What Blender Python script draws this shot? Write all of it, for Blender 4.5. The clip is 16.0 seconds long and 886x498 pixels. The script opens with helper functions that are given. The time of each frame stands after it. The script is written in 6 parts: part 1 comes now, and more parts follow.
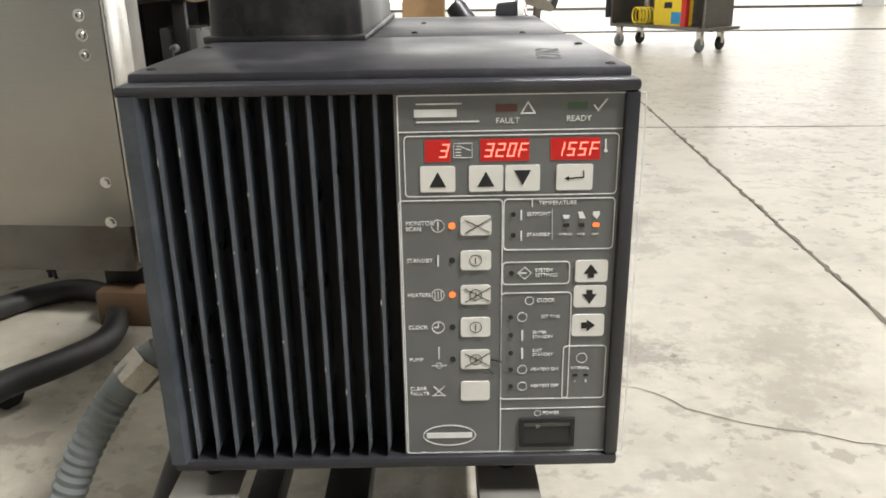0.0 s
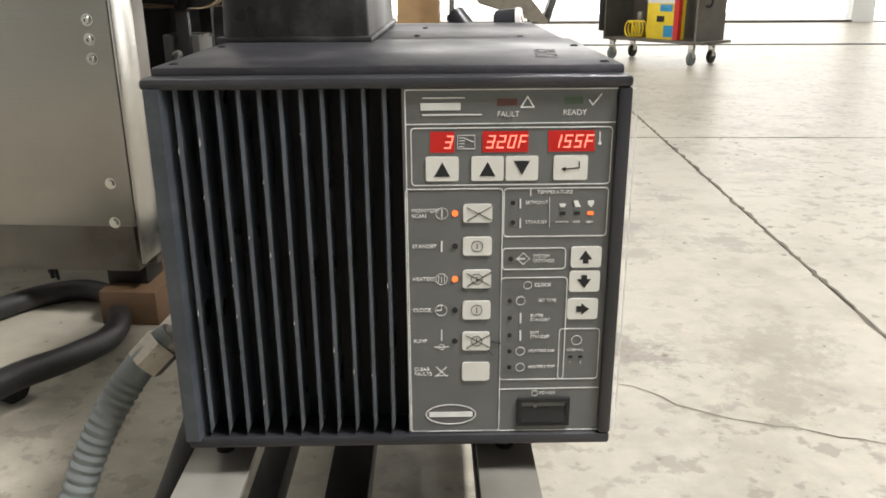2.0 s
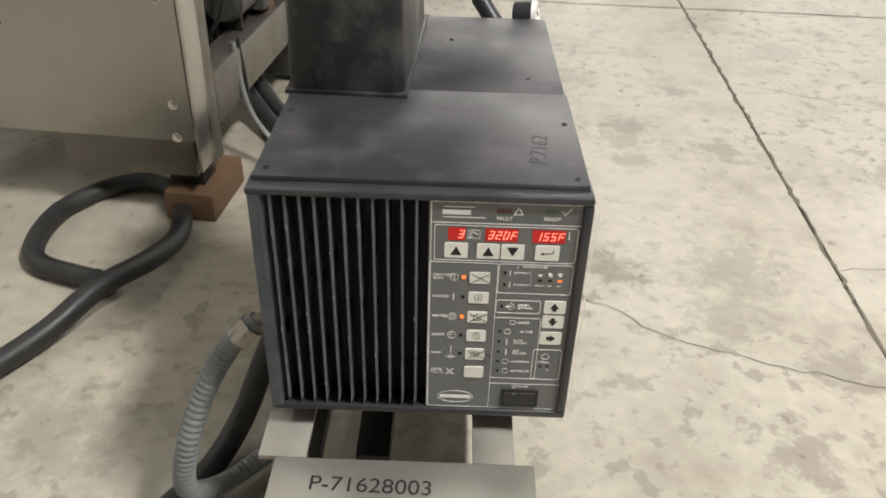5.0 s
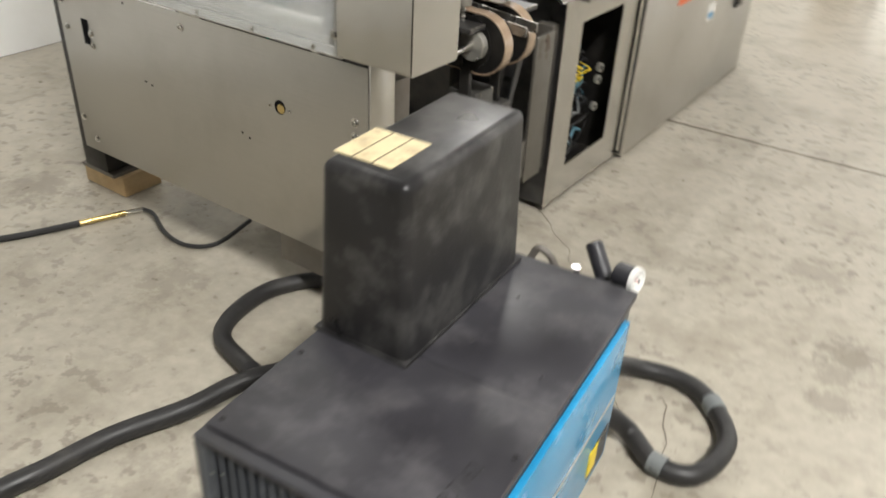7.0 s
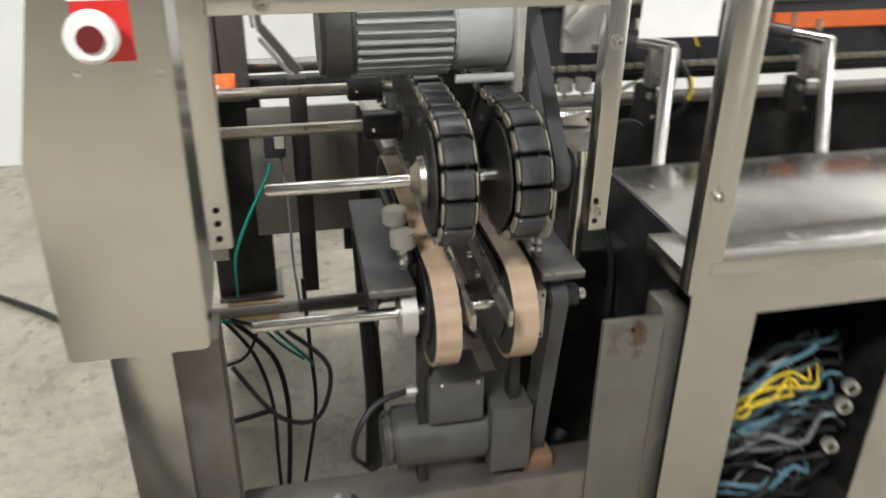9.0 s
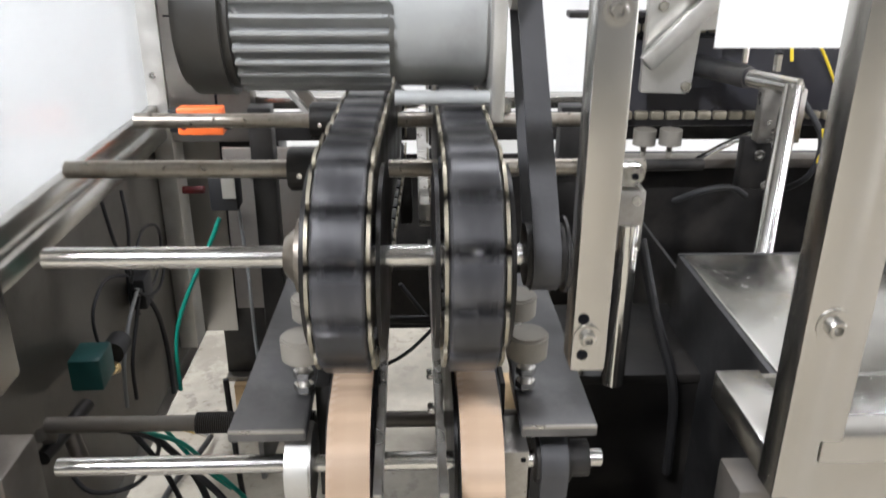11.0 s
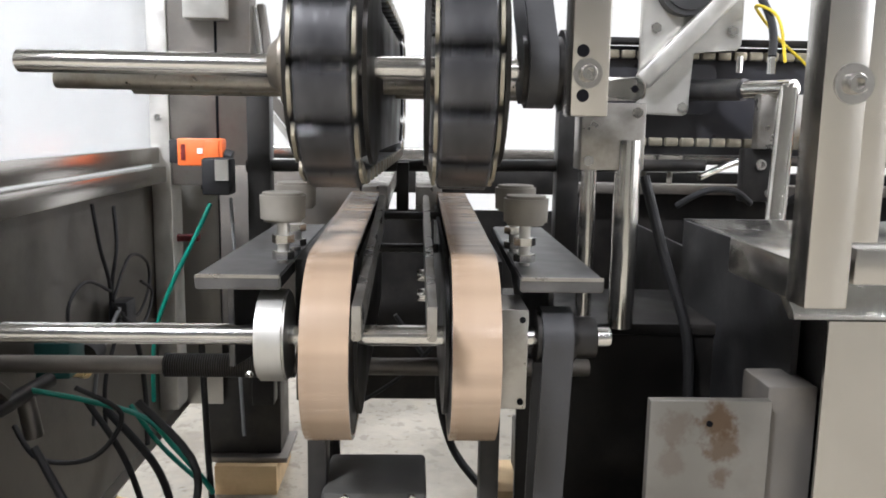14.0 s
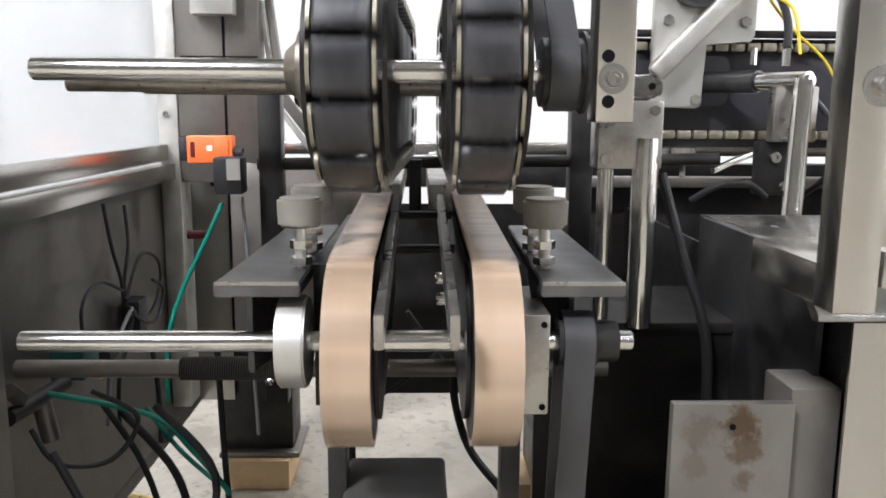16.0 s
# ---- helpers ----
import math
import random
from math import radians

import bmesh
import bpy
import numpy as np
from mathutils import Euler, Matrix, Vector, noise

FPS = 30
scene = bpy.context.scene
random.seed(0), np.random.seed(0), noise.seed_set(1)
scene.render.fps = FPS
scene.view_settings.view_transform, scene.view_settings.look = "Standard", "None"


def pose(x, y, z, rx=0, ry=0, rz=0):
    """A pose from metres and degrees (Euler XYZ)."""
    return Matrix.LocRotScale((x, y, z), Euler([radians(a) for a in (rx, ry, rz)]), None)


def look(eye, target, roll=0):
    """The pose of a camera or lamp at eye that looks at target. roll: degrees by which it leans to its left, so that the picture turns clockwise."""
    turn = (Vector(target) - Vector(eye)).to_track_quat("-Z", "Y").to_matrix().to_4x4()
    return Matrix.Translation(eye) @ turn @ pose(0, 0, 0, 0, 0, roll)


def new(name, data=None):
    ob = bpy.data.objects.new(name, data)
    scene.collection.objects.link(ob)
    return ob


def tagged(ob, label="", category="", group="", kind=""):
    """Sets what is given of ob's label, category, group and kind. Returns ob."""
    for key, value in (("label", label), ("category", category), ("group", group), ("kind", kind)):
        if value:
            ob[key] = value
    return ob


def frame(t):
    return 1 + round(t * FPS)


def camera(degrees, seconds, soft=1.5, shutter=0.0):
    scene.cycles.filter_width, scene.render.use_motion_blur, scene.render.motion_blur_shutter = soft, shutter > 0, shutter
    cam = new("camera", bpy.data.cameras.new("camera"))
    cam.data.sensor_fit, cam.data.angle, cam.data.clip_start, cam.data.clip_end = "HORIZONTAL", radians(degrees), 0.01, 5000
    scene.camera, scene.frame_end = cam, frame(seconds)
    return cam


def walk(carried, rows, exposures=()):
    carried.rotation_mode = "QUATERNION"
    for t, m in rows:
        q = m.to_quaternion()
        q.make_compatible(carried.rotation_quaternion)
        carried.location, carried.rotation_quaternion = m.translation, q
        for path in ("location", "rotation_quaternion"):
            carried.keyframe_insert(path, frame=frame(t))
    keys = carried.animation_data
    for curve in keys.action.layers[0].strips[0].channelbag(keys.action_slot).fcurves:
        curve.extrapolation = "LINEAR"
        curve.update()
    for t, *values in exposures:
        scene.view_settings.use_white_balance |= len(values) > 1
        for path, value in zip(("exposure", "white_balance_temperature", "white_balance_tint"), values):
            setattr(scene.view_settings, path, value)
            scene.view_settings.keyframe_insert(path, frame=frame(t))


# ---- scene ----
cam = camera(57.6, 16.0, 1.7, 0.5)
PATH = [
    (0, (0.021, 0.015, 0.803), (-0.071, 1.894, 0.125), -0.9),
    (0.5, (0.017, -0.019, 0.797), (-0.08, 1.872, 0.151), -0.4),
    (1, (0.016, -0.035, 0.798), (-0.08, 1.861, 0.17), -0.2),
    (1.5, (0.014, -0.032, 0.796), (-0.073, 1.864, 0.167), -0.6),
    (2, (0.013, -0.034, 0.795), (-0.061, 1.856, 0.145), -0.4),
    (2.5, (0.013, -0.043, 0.797), (-0.055, 1.848, 0.149), -0.6),
    (3, (0.014, -0.041, 0.8), (-0.066, 1.851, 0.156), -0.7),
    (3.5, (0.014, -0.038, 0.796), (-0.071, 1.853, 0.148), -0.8),
    (5.8, (0.036, -0.238, 1.438), (-0.072, 1.324, 0.193), 3.1),
    (6, (0.06, -0.236, 1.47), (-0.067, 1.335, 0.24), 3.4),
    (6.5, (0.255, -0.108, 1.504), (-0.248, 1.437, 0.337), 3.1),
    (7, (0.445, 0.137, 1.55), (-0.443, 1.589, 0.499), 3.0),
    (7.4, (0.544, 0.467, 1.589), (-0.474, 1.82, 0.524), 5.6),
    (7.5, (0.566, 0.549, 1.592), (-0.496, 1.87, 0.53), 4.0),
    (7.7, (0.636, 0.719, 1.577), (-0.566, 1.95, 0.557), 1.4),
    (8, (0.723, 1.024, 1.597), (-0.672, 2.078, 0.626), 1.5),
    (8.2, (0.68, 1.205, 1.581), (-0.827, 2.112, 0.629), -0.5),
    (8.5, (0.611, 1.503, 1.567), (-1.011, 2.185, 0.617), 0.1),
    (9, (0.454, 1.931, 1.562), (-1.262, 2.4, 0.648), 0.8),
    (9.2, (0.379, 2.059, 1.579), (-1.37, 2.37, 0.662), 1.8),
    (11.3, (-0.007, 2.288, 1.307), (-1.847, 2.444, 0.54), 0.6),
    (11.5, (0.008, 2.266, 1.263), (-1.843, 2.498, 0.543), 1.9),
    (11.8, (0.02, 2.253, 1.218), (-1.842, 2.552, 0.552), 2.5),
    (12, (0.031, 2.261, 1.169), (-1.852, 2.539, 0.555), 1.6),
    (12.5, (0.03, 2.283, 1.114), (-1.88, 2.555, 0.589), 1.2),
    (13, (0.025, 2.281, 1.06), (-1.917, 2.526, 0.647), 1.0),
    (13.5, (0.038, 2.292, 1.031), (-1.928, 2.5, 0.727), 0.6),
    (14, (0.046, 2.299, 1.017), (-1.924, 2.448, 0.709), 1.0),
    (14.5, (0.033, 2.293, 1.015), (-1.938, 2.417, 0.7), 1.0),
    (15, (0.037, 2.29, 1.014), (-1.934, 2.401, 0.697), 0.8),
    (15.5, (0.041, 2.288, 1.016), (-1.929, 2.409, 0.691), 0.9),
    (16, (0.035, 2.285, 1.032), (-1.931, 2.422, 0.694), 0.4),
]
walk(cam, [(t, look(eye, target, roll)) for t, eye, target, roll in PATH],
     [(0, -0.20, 6400, 10), (6.0, -0.38, 6600, 10), (8.0, -0.15, 6450, 10), (9.0, -0.08, 6300, 10), (11.5, 0.30, 5950, 14), (16, 0.30, 5950, 14)])

# ---- light ----
world = bpy.data.worlds.new("world")
scene.world = world
world.use_nodes = True
_sky = world.node_tree.nodes.new("ShaderNodeTexSky")
_sky.sky_type = "NISHITA"
_sky.sun_disc = False
_sky.sun_elevation, _sky.sun_rotation = radians(40), radians(20)
world.node_tree.links.new(_sky.outputs[0], world.node_tree.nodes["Background"].inputs[0])
world.node_tree.nodes["Background"].inputs[1].default_value = 0.12
scene.view_settings.exposure = 0.0

# unseen lamps; the pair at x -3 is added to brighten the west side
LAMP_SPOTS = [(-3.0, 2.8, 45), (-3.0, 8.0, 230), (2.35, -0.32, 620), (2.9, -3.4, 35), (2.05, 3.4, 12), (2.05, 7.0, 100), (5.6, -0.25, 20), (5.6, 3.4, 60), (2.05, 10.6, 100), (5.6, 9.4, 170)]
LAMP_Z = 5.2
for _x, _y, _e in LAMP_SPOTS:
    _l = bpy.data.lights.new("unseen_bay_light", "AREA")
    _l.shape, _l.size, _l.size_y, _l.energy, _l.color = "RECTANGLE", 0.5, 1.1, _e, (1.0, 0.983, 0.955)
    new("unseen_bay_light", _l).location = (_x, _y, LAMP_Z - 0.08)


# ---- materials ----
def mat(name, color, rough=0.5, metal=0.0, var=0.15, scale=8.0, bump=0.0, bscale=60.0, stretch=(1, 1, 1), dark=None, dscale=2.0, damount=0.5,
        rvar=0.1, coat=0.0, island=0.0, spec=0.5):
    """A surface: base colour with fine grain, larger stains towards 'dark', rough spots and relief."""
    m = bpy.data.materials.new(name)
    m.use_nodes = True
    n, l = m.node_tree.nodes, m.node_tree.links
    b = n["Principled BSDF"]
    b.inputs["Metallic"].default_value = metal
    b.inputs["Coat Weight"].default_value = coat
    b.inputs["Specular IOR Level"].default_value = spec
    co = n.new("ShaderNodeTexCoord")
    mp = n.new("ShaderNodeMapping")
    mp.inputs["Scale"].default_value = stretch
    l.new(co.outputs["Object"], mp.inputs[0])
    g = n.new("ShaderNodeTexNoise")
    g.inputs["Scale"].default_value, g.inputs["Detail"].default_value = scale, 6
    l.new(mp.outputs[0], g.inputs["Vector"])
    ramp = n.new("ShaderNodeMapRange")
    ramp.inputs[1].default_value, ramp.inputs[2].default_value = 0.3, 0.7
    ramp.inputs[3].default_value, ramp.inputs[4].default_value = 1 - var, 1 + var
    l.new(g.outputs["Fac"], ramp.inputs[0])
    mul = n.new("ShaderNodeMix")
    mul.data_type, mul.blend_type = "RGBA", "MULTIPLY"
    mul.inputs["Factor"].default_value = 1
    mul.inputs["A"].default_value = (*color, 1)
    l.new(ramp.outputs[0], mul.inputs["B"])
    out = mul.outputs["Result"]
    if dark:
        d = n.new("ShaderNodeTexNoise")
        d.inputs["Scale"].default_value, d.inputs["Detail"].default_value, d.inputs["Roughness"].default_value = dscale, 8, 0.65
        l.new(co.outputs["Object"], d.inputs["Vector"])
        dr = n.new("ShaderNodeMapRange")
        dr.inputs[1].default_value, dr.inputs[2].default_value, dr.inputs[4].default_value = 0.48, 0.72, damount
        l.new(d.outputs["Fac"], dr.inputs[0])
        mx = n.new("ShaderNodeMix")
        mx.data_type = "RGBA"
        mx.inputs["B"].default_value = (*dark, 1)
        l.new(dr.outputs[0], mx.inputs["Factor"])
        l.new(out, mx.inputs["A"])
        out = mx.outputs["Result"]
    if island:
        oi = n.new("ShaderNodeObjectInfo")
        ir = n.new("ShaderNodeMapRange")
        ir.inputs[3].default_value, ir.inputs[4].default_value = 1 - island, 1 + island
        l.new(oi.outputs["Random"], ir.inputs[0])
        mi = n.new("ShaderNodeMix")
        mi.data_type, mi.blend_type = "RGBA", "MULTIPLY"
        mi.inputs["Factor"].default_value = 1
        l.new(out, mi.inputs["A"])
        l.new(ir.outputs[0], mi.inputs["B"])
        out = mi.outputs["Result"]
    l.new(out, b.inputs["Base Color"])
    rr = n.new("ShaderNodeMapRange")
    rr.inputs[1].default_value, rr.inputs[2].default_value = 0.3, 0.7
    rr.inputs[3].default_value, rr.inputs[4].default_value = max(0.03, rough - rvar), min(1, rough + rvar)
    l.new(g.outputs["Fac"], rr.inputs[0])
    l.new(rr.outputs[0], b.inputs["Roughness"])
    if bump:
        bn = n.new("ShaderNodeTexNoise")
        bn.inputs["Scale"].default_value, bn.inputs["Detail"].default_value = bscale, 5
        l.new(mp.outputs[0], bn.inputs["Vector"])
        bp = n.new("ShaderNodeBump")
        bp.inputs["Strength"].default_value, bp.inputs["Distance"].default_value = bump, 0.002
        l.new(bn.outputs["Fac"], bp.inputs["Height"])
        l.new(bp.outputs[0], b.inputs["Normal"])
    return m


def glow(name, color, strength):
    m = bpy.data.materials.new(name)
    m.use_nodes = True
    b = m.node_tree.nodes["Principled BSDF"]
    b.inputs["Base Color"].default_value = (*color, 1)
    b.inputs["Emission Color"].default_value = (*color, 1)
    b.inputs["Emission Strength"].default_value = strength
    return m


def glass(name, color=(1, 1, 1), rough=0.02, ior=1.3):
    m = bpy.data.materials.new(name)
    m.use_nodes = True
    b = m.node_tree.nodes["Principled BSDF"]
    b.inputs["Base Color"].default_value = (*color, 1)
    b.inputs["Roughness"].default_value = rough
    b.inputs["Transmission Weight"].default_value = 1
    b.inputs["IOR"].default_value = ior
    return m


def concrete():
    m = mat("concrete", (0.40, 0.368, 0.30), 0.40, 0, 0.12, 22.0, 0.3, 90, dark=(0.24, 0.21, 0.16), dscale=3.4, damount=0.8, rvar=0.14)
    n, l = m.node_tree.nodes, m.node_tree.links
    b = n["Principled BSDF"]
    base = b.inputs["Base Color"].links[0].from_socket
    co = n["Texture Coordinate"]
    # small spalled specks in loose clusters
    big = n.new("ShaderNodeTexNoise")
    big.inputs["Scale"].default_value, big.inputs["Detail"].default_value = 0.9, 3
    sm = n.new("ShaderNodeTexNoise")
    sm.inputs["Scale"].default_value, sm.inputs["Detail"].default_value, sm.inputs["Roughness"].default_value = 16, 6, 0.6
    l.new(co.outputs["Object"], big.inputs["Vector"])
    l.new(co.outputs["Object"], sm.inputs["Vector"])
    a = n.new("ShaderNodeMapRange")
    a.inputs[1].default_value, a.inputs[2].default_value = 0.38, 0.56
    l.new(big.outputs["Fac"], a.inputs[0])
    c = n.new("ShaderNodeMapRange")
    c.inputs[1].default_value, c.inputs[2].default_value = 0.545, 0.60
    l.new(sm.outputs["Fac"], c.inputs[0])
    k = n.new("ShaderNodeMath")
    k.operation = "MULTIPLY"
    l.new(a.outputs[0], k.inputs[0])
    l.new(c.outputs[0], k.inputs[1])
    k2 = n.new("ShaderNodeMath")
    k2.operation = "MULTIPLY"
    k2.inputs[1].default_value = 0.6
    l.new(k.outputs[0], k2.inputs[0])
    # old spills and spalled patches, each ragged at its rim
    rag = n.new("ShaderNodeTexNoise")
    rag.inputs["Scale"].default_value, rag.inputs["Detail"].default_value, rag.inputs["Roughness"].default_value = 14, 10, 0.78
    l.new(co.outputs["Object"], rag.inputs["Vector"])
    total = k2.outputs[0]
    for x, y, r, s in ((0.49, 2.50, 0.20, 0.8), (0.73, 2.86, 0.14, 0.7), (0.80, 2.35, 0.20, 0.7), (0.49, 2.24, 0.16, 0.6), (0.375, 1.59, 0.17, 1.0), (0.70, 1.62, 0.28, 0.5), (0.62, 1.40, 0.2, 0.5), (0.85, 1.25, 0.18, 0.7),
                       (0.69, 0.97, 0.16, 0.7), (0.30, 2.95, 0.22, 0.5), (0.48, 2.40, 0.2, 0.6), (-1.48, 1.54, 0.25, 0.5), (-2.4, 1.7, 0.3, 0.6), (-2.2, 1.9, 0.2, 0.5), (1.4, 2.2, 0.35, 0.7), (1.5, 1.2, 0.3, 0.6), (1.25, 3.4, 0.35, 0.5), (-0.8, 0.9, 0.3, 0.4)):
        dv = n.new("ShaderNodeVectorMath")
        dv.operation = "DISTANCE"
        dv.inputs[1].default_value = (x, y, 0)
        l.new(co.outputs["Object"], dv.inputs[0])
        near = n.new("ShaderNodeMapRange")
        near.inputs[1].default_value, near.inputs[2].default_value, near.inputs[3].default_value, near.inputs[4].default_value = 0, r * 1.35, 0.46, 0.0
        l.new(dv.outputs["Value"], near.inputs[0])
        both = n.new("ShaderNodeMath")
        both.operation = "ADD"
        l.new(near.outputs[0], both.inputs[0])
        l.new(rag.outputs["Fac"], both.inputs[1])
        cut = n.new("ShaderNodeMapRange")
        cut.inputs[1].default_value, cut.inputs[2].default_value, cut.inputs[4].default_value = 0.78, 0.88, s * 0.85
        l.new(both.outputs[0], cut.inputs[0])
        top = n.new("ShaderNodeMath")
        top.operation = "MAXIMUM"
        l.new(total, top.inputs[0])
        l.new(cut.outputs[0], top.inputs[1])
        total = top.outputs[0]
    mx = n.new("ShaderNodeMix")
    mx.data_type = "RGBA"
    mx.inputs["B"].default_value = (0.19, 0.165, 0.13, 1)
    l.new(total, mx.inputs["Factor"])
    l.new(base, mx.inputs["A"])
    l.new(mx.outputs["Result"], b.inputs["Base Color"])
    return m



def blots(m, places, color, scale=30.0):
    """Ragged stains of one colour at places (x, y, z, radius, strength) in the thing's own axes."""
    n, l = m.node_tree.nodes, m.node_tree.links
    b = n["Principled BSDF"]
    out = b.inputs["Base Color"].links[0].from_socket
    co = n["Texture Coordinate"]
    rag = n.new("ShaderNodeTexNoise")
    rag.inputs["Scale"].default_value, rag.inputs["Detail"].default_value, rag.inputs["Roughness"].default_value = scale, 8, 0.65
    l.new(co.outputs["Object"], rag.inputs["Vector"])
    for x, y, z, r, s in places:
        dv = n.new("ShaderNodeVectorMath")
        dv.operation = "DISTANCE"
        dv.inputs[1].default_value = (x, y, z)
        l.new(co.outputs["Object"], dv.inputs[0])
        near = n.new("ShaderNodeMapRange")
        near.inputs[1].default_value, near.inputs[2].default_value, near.inputs[3].default_value, near.inputs[4].default_value = 0, r, 0.62, 0.0
        l.new(dv.outputs["Value"], near.inputs[0])
        both = n.new("ShaderNodeMath")
        both.operation = "ADD"
        l.new(near.outputs[0], both.inputs[0])
        l.new(rag.outputs["Fac"], both.inputs[1])
        cut = n.new("ShaderNodeMapRange")
        cut.inputs[1].default_value, cut.inputs[2].default_value, cut.inputs[4].default_value = 0.74, 0.95, s
        l.new(both.outputs[0], cut.inputs[0])
        mx = n.new("ShaderNodeMix")
        mx.data_type = "RGBA"
        mx.inputs["B"].default_value = (*color, 1)
        l.new(cut.outputs[0], mx.inputs["Factor"])
        l.new(out, mx.inputs["A"])
        out = mx.outputs["Result"]
    l.new(out, b.inputs["Base Color"])
    return m


CONCRETE = concrete()
STEEL = mat("brushed_stainless", (0.53, 0.515, 0.485), 0.25, 1.0, 0.03, 900, 0.005, 900, (1, 1, 0.01), dark=(0.38, 0.36, 0.32), dscale=3, damount=0.5, rvar=0.015)
STEEL_H = mat("brushed_stainless_along", (0.53, 0.515, 0.485), 0.30, 1.0, 0.015, 900, 0.004, 900, (1, 0.01, 1), dark=(0.40, 0.38, 0.34), dscale=3, damount=0.45, rvar=0.015)
TABLE = mat("scuffed_table_steel", (0.50, 0.49, 0.46), 0.22, 1.0, 0.03, 60, 0.02, 300, dark=(0.26, 0.25, 0.23), dscale=4, damount=0.6, rvar=0.06)
PANEL_STEEL = mat("grey_sheet_steel", (0.46, 0.445, 0.41), 0.33, 0.95, 0.04, 500, 0.03, 800, (0.01, 1, 1), dark=(0.33, 0.31, 0.275), dscale=2.2, damount=0.45, rvar=0.05)
WORN_STEEL = mat("worn_frame_steel", (0.20, 0.185, 0.165), 0.46, 0.8, 0.2, 12, 0.2, 60, dark=(0.11, 0.085, 0.06), dscale=6, damount=0.7)
RUSTY = mat("stained_frame_steel", (0.15, 0.14, 0.125), 0.48, 0.6, 0.1, 12, 0.15, 60, dark=(0.22, 0.19, 0.15), dscale=9, damount=0.6)
STAINED = blots(mat("upright_plate_steel", (0.16, 0.15, 0.13), 0.48, 0.6, 0.1, 12, 0.15, 60, dark=(0.11, 0.095, 0.075), dscale=9, damount=0.5),
                [(0.178, 0.437, 0.640, 0.038, 0.9), (0.178, 0.445, 0.612, 0.034, 0.75), (0.178, 0.443, 0.582, 0.024, 0.6), (0.178, 0.398, 0.632, 0.035, 0.35), (0.178, 0.392, 0.595, 0.03, 0.3)], (0.075, 0.045, 0.022), 55)
BAR_STEEL = mat("bright_flat_bar", (0.40, 0.385, 0.355), 0.33, 0.9, 0.1, 30, 0.05, 120, dark=(0.14, 0.12, 0.09), dscale=14, damount=0.6)
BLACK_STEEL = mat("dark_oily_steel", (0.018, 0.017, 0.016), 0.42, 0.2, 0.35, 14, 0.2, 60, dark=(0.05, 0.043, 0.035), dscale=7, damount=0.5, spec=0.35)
# darker base carries the shade on the guard's inside, with oily patches
LINER = mat("shaded_oily_liner_steel", (0.125, 0.115, 0.098), 0.45, 0.5, 0.2, 10, 0.15, 60, dark=(0.035, 0.030, 0.024), dscale=4, damount=0.6)
PLATE = mat("blued_plate_and_dim_skirt", (0.11, 0.11, 0.112), 0.42, 0.9, 0.2, 18, 0.1, 80, dark=(0.28, 0.27, 0.26), dscale=8, damount=0.4)
CHROME = mat("ground_shaft", (0.66, 0.65, 0.62), 0.17, 1.0, 0.04, 400, 0.02, 900, (1, 1, 1), dark=(0.36, 0.34, 0.31), dscale=14, damount=0.45, rvar=0.06)
DULL_SHAFT = mat("dull_shaft", (0.36, 0.33, 0.285), 0.36, 0.9, 0.12, 120, 0.05, 300, (1, 1, 1), dark=(0.16, 0.12, 0.08), dscale=10, damount=0.6)
ALU = mat("cast_aluminium", (0.60, 0.59, 0.55), 0.42, 0.8, 0.08, 25, 0.08, 120, dark=(0.4, 0.38, 0.33), dscale=12, damount=0.4)
BLACK_PAINT = mat("black_powder_coat", (0.029, 0.029, 0.034), 0.36, 0, 0.25, 9, 0.18, 400, dark=(0.055, 0.052, 0.052), dscale=5, damount=0.55, rvar=0.1)
LID_PAINT = mat("dusty_black_lid", (0.030, 0.029, 0.034), 0.42, 0, 0.25, 7, 0.15, 300, dark=(0.115, 0.11, 0.115), dscale=8, damount=0.6, rvar=0.12, spec=0.5)
FIN_PAINT = mat("dark_slate_fins", (0.055, 0.062, 0.074), 0.34, 0.1, 0.2, 14, 0.1, 200, dark=(0.11, 0.122, 0.138), dscale=30, damount=0.5)
BACKING = mat("black_grille_backing", (0.016, 0.0155, 0.019), 0.6, 0, 0.2, 12, dark=(0.03, 0.029, 0.031), dscale=9, damount=0.4, spec=0.3)
# near-black colour put in for the shade in holes, seams and hollow interiors
VOID = mat("painted_recess_shade", (0.003, 0.003, 0.004), 0.8, 0, 0.1, spec=0.1)
HOPPER = mat("scuffed_black_hopper", (0.016, 0.0155, 0.016), 0.38, 0, 0.3, 6, 0.12, 120, dark=(0.13, 0.127, 0.12), dscale=11, damount=0.5, rvar=0.14, spec=0.35)
BLUE = mat("sky_blue_enamel", (0.02, 0.26, 0.50), 0.3, 0, 0.12, 6, 0.03, 80, dark=(0.01, 0.13, 0.27), dscale=5, damount=0.5, coat=0.3)
PANEL_GREY = mat("membrane_grey", (0.135, 0.14, 0.138), 0.45, 0, 0.08, 20, 0, dark=(0.17, 0.17, 0.16), dscale=12, damount=0.35)
INK = mat("white_ink", (0.78, 0.79, 0.77), 0.55, 0, 0.1, 60)
KEY_WHITE = mat("aged_white_key", (0.74, 0.73, 0.68), 0.5, 0, 0.05, 40, 0, dark=(0.5, 0.47, 0.4), dscale=40, damount=0.3)
BLACK_INK = mat("black_marker", (0.012, 0.012, 0.013), 0.6, 0, 0.1)
DARK_LENS = mat("unlit_indicator", (0.02, 0.02, 0.02), 0.2, 0, 0.1)
RED_LENS = mat("dim_red_window", (0.10, 0.035, 0.03), 0.3, 0, 0.1)
